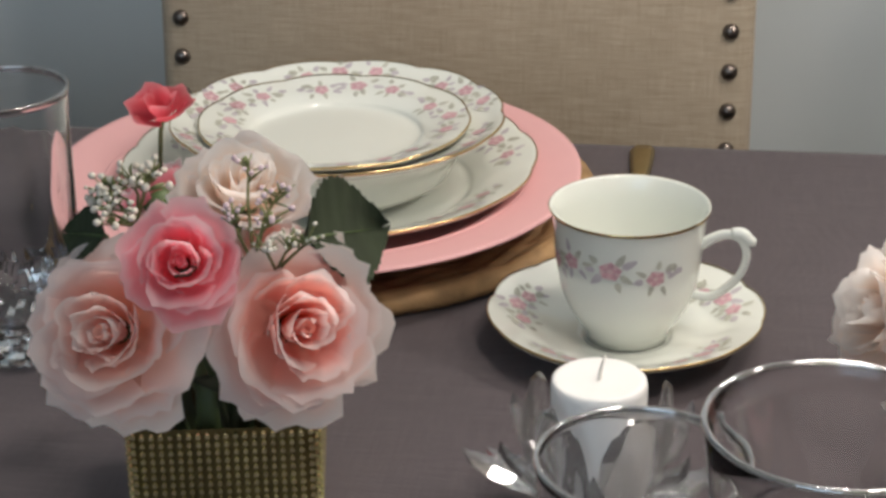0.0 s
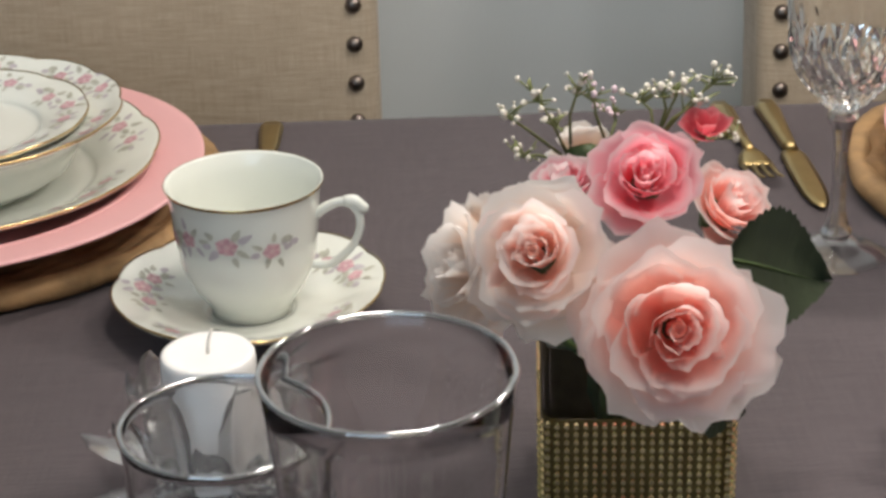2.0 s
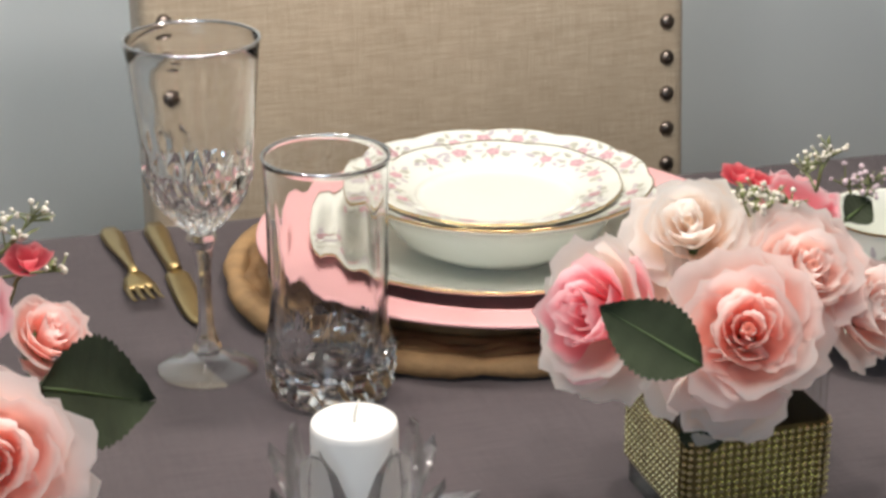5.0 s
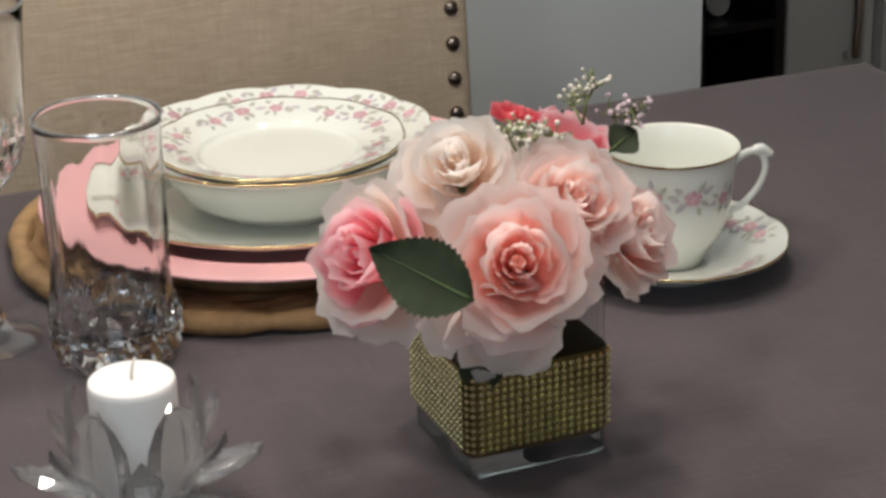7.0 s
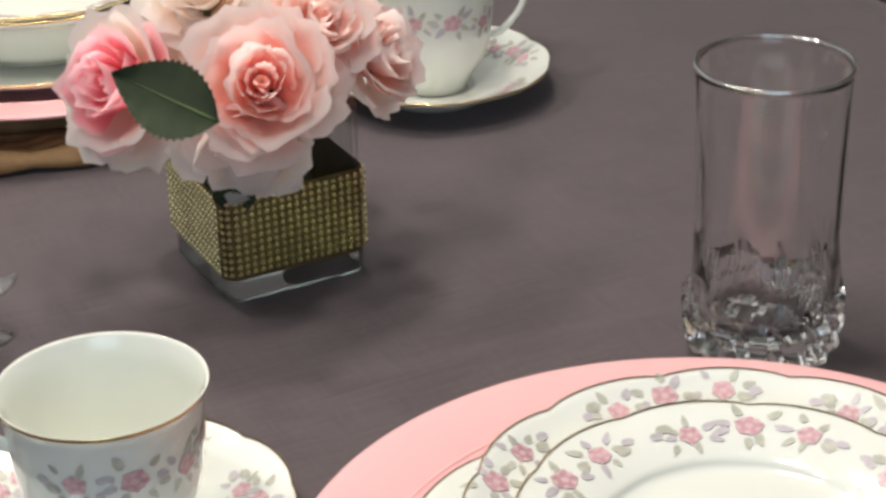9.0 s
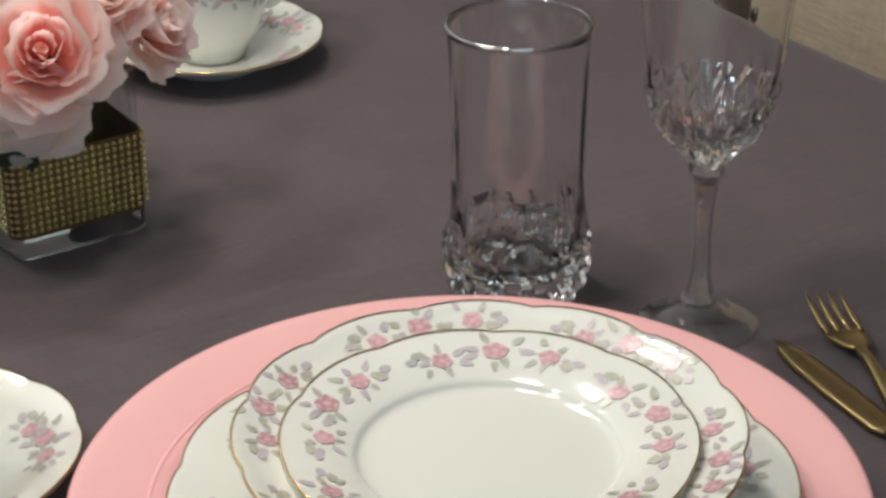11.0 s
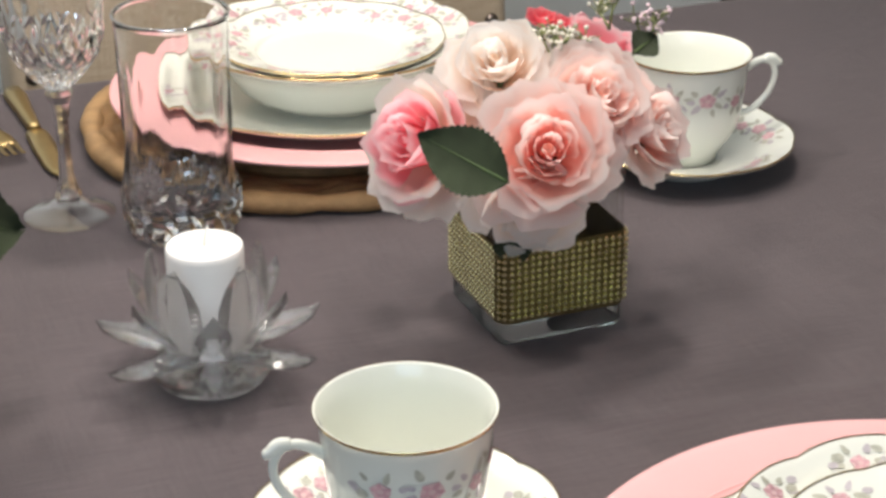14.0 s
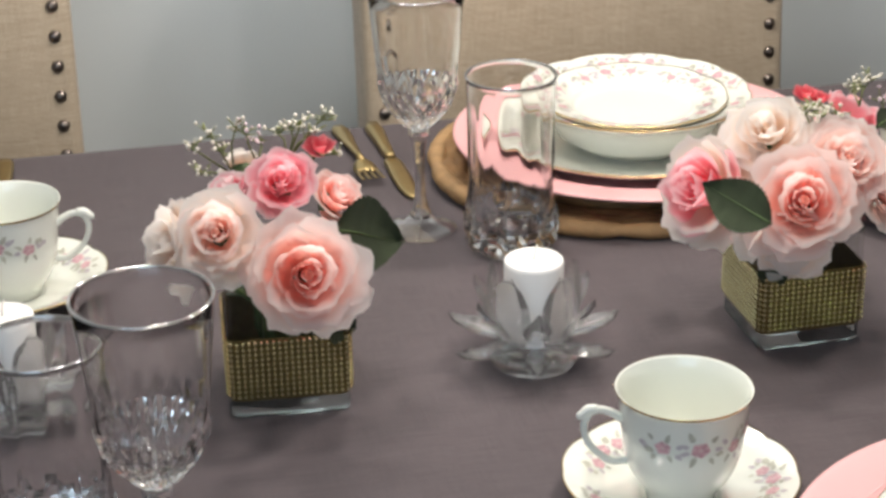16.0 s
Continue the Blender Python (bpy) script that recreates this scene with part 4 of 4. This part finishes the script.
def small_blossom(at, facing, R, foot, label="small coral red silk blossom on a thin stem"):
    d = Vector(facing).normalized()
    root = thing("small_blossom", label, "flower", "small blossoms", toward(d, at))
    for count, me in ((6, petal_mesh(R, 0.80, 0.70, 0.7, 0.25, 91, M_RED, 7, 6)), (4, petal_mesh(R, 0.42, 0.85, 0.9, 0.12, 92, M_RED, 7, 6))):
        for k in range(count):
            o = new("petal", me)
            o.parent = root
            o.matrix_basis = pose(0, 0, 0, 0, 6 * math.sin(k * 2.1), 360 / count * k + 8)
    bm = bmesh.new()
    inv = root.matrix_basis.inverted()
    tube(bm, [(0, 0, 0), inv @ ((Vector(at) + Vector(foot)) / 2 + Vector((0, 0, 0.006))), inv @ Vector(foot)], 0.0010, 5)
    part("stem", bm, M_TWIG, root)
    bm = bmesh.new()
    ball(bm, (0, 0, R * 0.2), R * 0.2, 8, 6)
    part("heart", bm, M_TWIG, root)
    return root


def cube_vase(cx, cy, turn, size=0.0835, high=0.096):
    root = thing("cube_vase", "square clear glass vase wrapped in a gold rhinestone band", "vase", "cube vases", pose(cx, cy, TOP, 0, 0, turn))
    h = size / 2

    def wall(bm, half, z0, z1, r, close=True):
        loops = []
        for z in (z0, z1):
            ring = []
            for q in range(4):
                for k in range(5):
                    a = math.pi / 2 * q + math.pi / 8 * k
                    sx, sy = ((1, 1), (-1, 1), (-1, -1), (1, -1))[q]
                    ring.append(bm.verts.new((sx * (half - r) + r * math.cos(a), sy * (half - r) + r * math.sin(a), z)))
            loops.append(ring)
        for i in range(20):
            bm.faces.new((loops[0][i], loops[0][(i + 1) % 20], loops[1][(i + 1) % 20], loops[1][i]))
        return loops

    bm = bmesh.new()
    lo = wall(bm, h, 0.0135, high, 0.008)
    li = wall(bm, h - 0.003, 0.0135, high, 0.006)
    for i in range(20):
        j = (i + 1) % 20
        bm.faces.new((lo[1][i], lo[1][j], li[1][j], li[1][i]))
    bmesh.ops.recalc_face_normals(bm, faces=bm.faces)
    part("glass_wall", bm, M_THIN, root, smooth=False)
    bm = bmesh.new()
    loops = wall(bm, h, 0.0, 0.0133, 0.008)
    bm.faces.new(loops[0][::-1])
    bm.faces.new(loops[1])
    edges = [e for e in bm.edges if all(v.co.z < 0.001 for v in e.verts)]
    bmesh.ops.bevel(bm, geom=edges, offset=0.002, segments=2, affect="EDGES")
    part("glass_base", bm, M_BASEGLASS, root, "thick clear glass base", smooth=False)
    z0, rows, pitch = 0.0160, 11, 0.00405
    bm = bmesh.new()
    wall(bm, h + 0.0006, z0 - 0.002, z0 + rows * pitch + 0.001, 0.0085)
    band = part("band", bm, M_BAND, root, "gold mesh band")
    bm = bmesh.new()
    n = int(size / pitch)
    for q in range(4):
        turnq = Matrix.Rotation(math.pi / 2 * q, 3, "Z")
        for i in range(n):
            u = (i + 0.5) / n * 2 - 1
            x = u * h
            y = -h - 0.0012
            over = abs(x) - (h - 0.007)
            if over > 0:
                y += over * over * 60
            for j in range(rows):
                c = turnq @ Vector((x, y, z0 + (j + 0.5) * pitch))
                r = 0.00185
                vs = [bm.verts.new(c + turnq @ Vector(p)) for p in ((-r, 0, 0), (0, 0, -r), (r, 0, 0), (0, 0, r), (-r * 0.55, -r * 0.75, -r * 0.55), (r * 0.55, -r * 0.75, -r * 0.55), (r * 0.55, -r * 0.75, r * 0.55), (-r * 0.55, -r * 0.75, r * 0.55))]
                for f in ((4, 5, 6, 7), (0, 1, 4), (1, 5, 4), (1, 2, 5), (2, 6, 5), (2, 3, 6), (3, 7, 6), (3, 0, 7), (0, 4, 7)):
                    bm.faces.new([vs[k] for k in f])
    tagged(part("rhinestone_trim", bm, M_BEAD, band, "rows of gold rhinestones", smooth=False), kind="stuff")
    # dark foliage packed inside
    bm = bmesh.new()
    rnd = random.Random(int(abs(cx) * 1000))
    for k in range(9):
        a = rnd.random() * 6.28
        x, y = (h - 0.012) * math.cos(a) * 0.8, (h - 0.012) * math.sin(a) * 0.8
        tube(bm, [(x * 0.5, y * 0.5, 0.0165), (x, y, 0.045), (x * 1.05, y * 1.05, high)], [0.003, 0.0065, 0.004], 6, 0.4)
    part("inner_stem", bm, M_STEM, root, "dark green stems seen through the glass")
    for k in range(6):
        a = k * 2.4
        c, q = Vector((math.cos(a), math.sin(a), 0)), 0.5 + 0.5 * ((k * 7) % 5) / 4
        bm = bmesh.new()
        tube(bm, [c * 0.004 + Vector((0, 0, 0.062)), c * 0.016 * q + Vector((0, 0, 0.074 + 0.001 * k)), c * 0.030 * q + Vector((0, 0, 0.078 + 0.001 * k)), c * 0.046 * q + Vector((0, 0, 0.080))], [0.003, 0.013, 0.015, 0.002], 8, 0.14)
        part("packing_leaf", bm, M_LEAF, root)
    return root


cube_vase(-0.712, 0.030, 10)
cube_vase(-0.345, 0.018, -4)
cube_vase(0.040, 0.029, 1, 0.080)
rose((-0.340, -0.080, 0.883), (-0.002, -0.906, 0.424), 0.0441, P_PEACH, "peach open silk rose with pale curling edges", (-0.345, 0.018), 1, 7, P_PALE)
rose((-0.395, -0.049, 0.905), (-0.231, -0.808, 0.542), 0.0346, P_PALE, "pale pink silk rose with soft peach heart", (-0.345, 0.018), 2, 7, P_CREAM)
rose((-0.347, -0.026, 0.928), (0.001, -0.721, 0.692), 0.0252, P_HOT, "hot pink silk rose with tightly rolled petals", (-0.345, 0.018), 3, 6)
rose((-0.306, -0.004, 0.906), (0.458, -0.467, 0.756), 0.0230, P_PEACH, "peach silk rose half hidden in the bouquet", (-0.345, 0.018), 4, 6)
rose((-0.425, -0.016, 0.887), (-0.865, -0.333, 0.374), 0.0360, P_CREAM, "white silk rose with thin curling petals", (-0.345, 0.018), 5, 7)
rose((-0.378, 0.028, 0.905), (-0.337, -0.127, 0.933), 0.0188, P_TWOTONE, "small mauve pink silk rose at the back", (-0.345, 0.018), 6, 6)
rose((-0.364, 0.086, 0.902), (-0.134, 0.635, 0.761), 0.0157, P_CREAM, "cream white silk rose half open", (-0.345, 0.018), 7, 6)
leaf((-0.318, -0.034, 0.893), (-0.261, -0.007, 0.867), (0.105, -1.237, 0.725), 0.0496)
leaf((-0.327, -0.048, 0.836), (-0.298, -0.017, 0.807), (0.082, -1.345, 0.445), 0.0292)
small_blossom((-0.311, 0.047, 0.916), (0.000, -0.300, 1.000), 0.0125, (-0.323, 0.042, 0.897))
filler("filler_sprig", (-0.368, 0.082, 0.891), ((-0.401, 0.054, 0.927), (-0.387, 0.057, 0.935), (-0.366, 0.058, 0.939), (-0.392, 0.101, 0.887), (-0.377, 0.090, 0.909),), "green filler sprig with cream buds", M_BUDS, 1, 0.0016)
filler("filler_sprig", (-0.332, 0.057, 0.909), ((-0.340, 0.068, 0.928), (-0.330, 0.055, 0.937), (-0.320, 0.054, 0.939), (-0.301, 0.052, 0.943), (-0.313, 0.051, 0.931), (-0.293, 0.069, 0.905),), "green filler sprig with white buds", M_BUDS, 2, 0.0016)
filler("filler_sprig", (-0.352, 0.073, 0.902), ((-0.360, 0.056, 0.934), (-0.347, 0.092, 0.911),), "lilac filler sprig with tiny buds", M_LILAC, 3, 0.0016)
rose((0.012, -0.050, 0.886), (-0.330, -0.780, 0.540), 0.0439, P_PEACH, "peach open silk rose with pale curling edges", (0.039, 0.029), 8, 7, P_PALE)
rose((0.006, -0.038, 0.848), (-0.400, -0.880, -0.100), 0.0360, P_CREAM, "white silk rose half hidden under the bouquet", (0.039, 0.029), 24, 6)
rose((0.005, 0.009, 0.919), (-0.424, -0.542, 0.725), 0.0345, P_CREAM, "cream white silk rose half open", (0.039, 0.029), 9, 7)
rose((0.056, -0.024, 0.903), (-0.033, -0.765, 0.643), 0.0373, P_PALE, "pale peach silk rose half open", (0.039, 0.029), 10, 7)
rose((0.091, -0.026, 0.879), (0.463, -0.744, 0.483), 0.0334, P_PALE, "pale pink silk rose with soft peach heart", (0.039, 0.029), 11, 7)
rose((-0.046, 0.012, 0.877), (-0.795, -0.409, 0.447), 0.0465, P_HOT, "pink silk rose with white outer petals", (0.039, 0.029), 12, 7, P_CREAM)
rose((0.105, 0.086, 0.895), (0.622, 0.478, 0.621), 0.0254, P_HOT, "hot pink silk rose with tightly rolled petals", (0.039, 0.029), 13, 6)
rose((-0.018, 0.069, 0.883), (-0.776, 0.229, 0.588), 0.0161, P_CREAM, "small white silk rose in the bouquet", (0.039, 0.029), 14, 6)
leaf((-0.014, -0.058, 0.874), (-0.054, -0.025, 0.896), (-0.602, -1.234, 0.587), 0.0365)
leaf((0.001, -0.025, 0.832), (0.010, -0.010, 0.797), (-0.637, -1.238, 0.370), 0.0211)
leaf((0.086, 0.003, 0.913), (0.113, 0.024, 0.916), (-0.172, -1.002, 0.739), 0.0186)
small_blossom((0.064, 0.084, 0.909), (0.000, -0.300, 1.000), 0.0103, (0.055, 0.051, 0.906))
small_blossom((0.074, 0.079, 0.907), (0.000, -0.300, 1.000), 0.0085, (0.060, 0.048, 0.906))
filler("filler_sprig", (0.043, 0.009, 0.909), ((0.035, 0.016, 0.928), (0.044, 0.016, 0.929), (0.049, 0.009, 0.927), (0.058, 0.006, 0.925), (0.043, 0.003, 0.925),), "green filler sprig with white buds", M_BUDS, 4, 0.0016)
filler("filler_sprig", (0.088, 0.038, 0.917), ((0.092, 0.040, 0.934), (0.096, 0.039, 0.937), (0.093, 0.064, 0.919),), "green filler sprig with white buds", M_BUDS, 5, 0.0016)
filler("filler_sprig", (0.103, 0.026, 0.906), ((0.101, 0.032, 0.923), (0.113, 0.026, 0.925), (0.112, 0.025, 0.919),), "lilac filler sprig with tiny buds", M_LILAC, 6, 0.0016)
rose((-0.706, -0.051, 0.911), (0.157, -0.829, 0.537), 0.0264, P_HOT, "hot pink silk rose with tightly rolled petals", (-0.712, 0.030), 15, 6)
rose((-0.740, -0.057, 0.880), (-0.054, -0.902, 0.429), 0.0425, P_PALE, "pale pink silk rose with soft peach heart", (-0.712, 0.030), 16, 7)
rose((-0.657, -0.044, 0.880), (0.500, -0.780, 0.366), 0.0430, P_PEACH, "pink silk rose with pale curling outer petals", (-0.712, 0.030), 17, 7, P_PALE)
rose((-0.692, 0.006, 0.924), (0.234, -0.421, 0.876), 0.0303, P_CREAM, "cream white silk rose half open", (-0.712, 0.030), 18, 6)
rose((-0.757, 0.080, 0.892), (-0.516, 0.513, 0.686), 0.0200, P_TWOTONE, "small mauve pink silk rose at the back", (-0.712, 0.030), 19, 6)
rose((-0.676, 0.004, 0.894), (0.472, -0.498, 0.728), 0.0181, P_PEACH, "small peach silk rose in the bouquet", (-0.712, 0.030), 20, 6)
leaf((-0.664, -0.017, 0.907), (-0.632, 0.024, 0.899), (0.454, -1.145, 0.749), 0.0478)
leaf((-0.742, -0.032, 0.912), (-0.767, -0.019, 0.908), (0.140, -1.185, 0.750), 0.0233)
small_blossom((-0.723, -0.004, 0.955), (0.000, -0.300, 1.000), 0.0150, (-0.734, 0.024, 0.921))
filler("filler_sprig", (-0.734, -0.019, 0.912), ((-0.749, -0.029, 0.927), (-0.743, -0.028, 0.931), (-0.737, -0.028, 0.932), (-0.731, -0.027, 0.935), (-0.725, -0.029, 0.934), (-0.735, -0.043, 0.922), (-0.722, -0.024, 0.938), (-0.740, -0.035, 0.926),), "green filler sprig with white buds", M_BUDS, 7, 0.0019)
filler("filler_sprig", (-0.680, -0.033, 0.902), ((-0.683, -0.020, 0.943), (-0.668, -0.025, 0.935), (-0.685, -0.044, 0.928), (-0.670, -0.039, 0.926),), "lilac filler sprig with tiny buds", M_LILAC, 8, 0.0014)
filler("filler_sprig", (-0.671, -0.031, 0.899), ((-0.660, -0.043, 0.917), (-0.655, -0.040, 0.917), (-0.671, -0.049, 0.917),), "green filler sprig with pale buds", M_BUDS, 9, 0.0014)

# ---- beyond the table ----
shelf = thing("display_shelf", "black lacquered open display shelf in the next room", "shelf")
for b in ((1.235, 1.255, 2.0, 2.35, 0, 1.9), (1.39, 1.41, 2.0, 2.35, 0, 1.9), (1.255, 1.39, 2.33, 2.35, 0, 1.9), (1.255, 1.39, 2.0, 2.33, 0, 0.05), (1.255, 1.39, 2.0, 2.33, 0.30, 0.315), (1.255, 1.39, 2.0, 2.33, 0.60, 0.615), (1.235, 1.41, 2.0, 2.35, 1.9, 1.92)):
    bm = bmesh.new()
    box(bm, *b, 0.002, 1)
    part("board", bm, M_BLACK, shelf, smooth=False)
bm = bmesh.new()
lathe(bm, [(0, -0.008), (0.021, -0.008), (0.023, 0), (0.021, 0.004), (0.018, 0.002), (0, 0.002)], 24)
dish = tagged(new("ornament_dish", finish("ornament_dish", bm, M_GREYTRIM)), "small round grey ornament standing on the black shelf", "ornament")
dish.matrix_basis = pose(1.31, 2.06, 0.339, 80, 0, 0)
bm = bmesh.new()
box(bm, 1.275, 1.315, 2.04, 2.08, 0.616, 0.66, 0.006)
tagged(new("ornament_box", finish("ornament_box", bm, M_WHITE)), "small pale ornament box on the black shelf", "ornament")
for k, (x0, x1) in enumerate(((0.86, 1.23), (1.415, 1.595), (1.61, 1.99), (2.045, 2.5))):
    cab = thing("tall_cabinet", "tall pale grey painted cabinet with plain door", "cabinet", "tall cabinets")
    bm = bmesh.new()
    box(bm, x0, x1, 2.03, 2.4, 0, 2.1)
    part("body", bm, M_GREYTRIM, cab, smooth=False)
    bm = bmesh.new()
    box(bm, x0 + 0.003, x1 - 0.003, 2.005, 2.03, 0.02, 2.08, 0.003, 1)
    door = part("door", bm, M_WHITE, cab, smooth=False)
    if k == 1:
        bm = bmesh.new()
        tube(bm, [(1.535, 2.0, 0.232), (1.535, 1.975, 0.24), (1.535, 1.972, 0.30), (1.535, 1.972, 0.55), (1.535, 1.975, 0.62), (1.535, 2.004, 0.63)], [0.008, 0.012, 0.0105, 0.0135, 0.011, 0.008], 12)
        part("handle", bm, M_CHROME, door, "polished chrome bar handle")
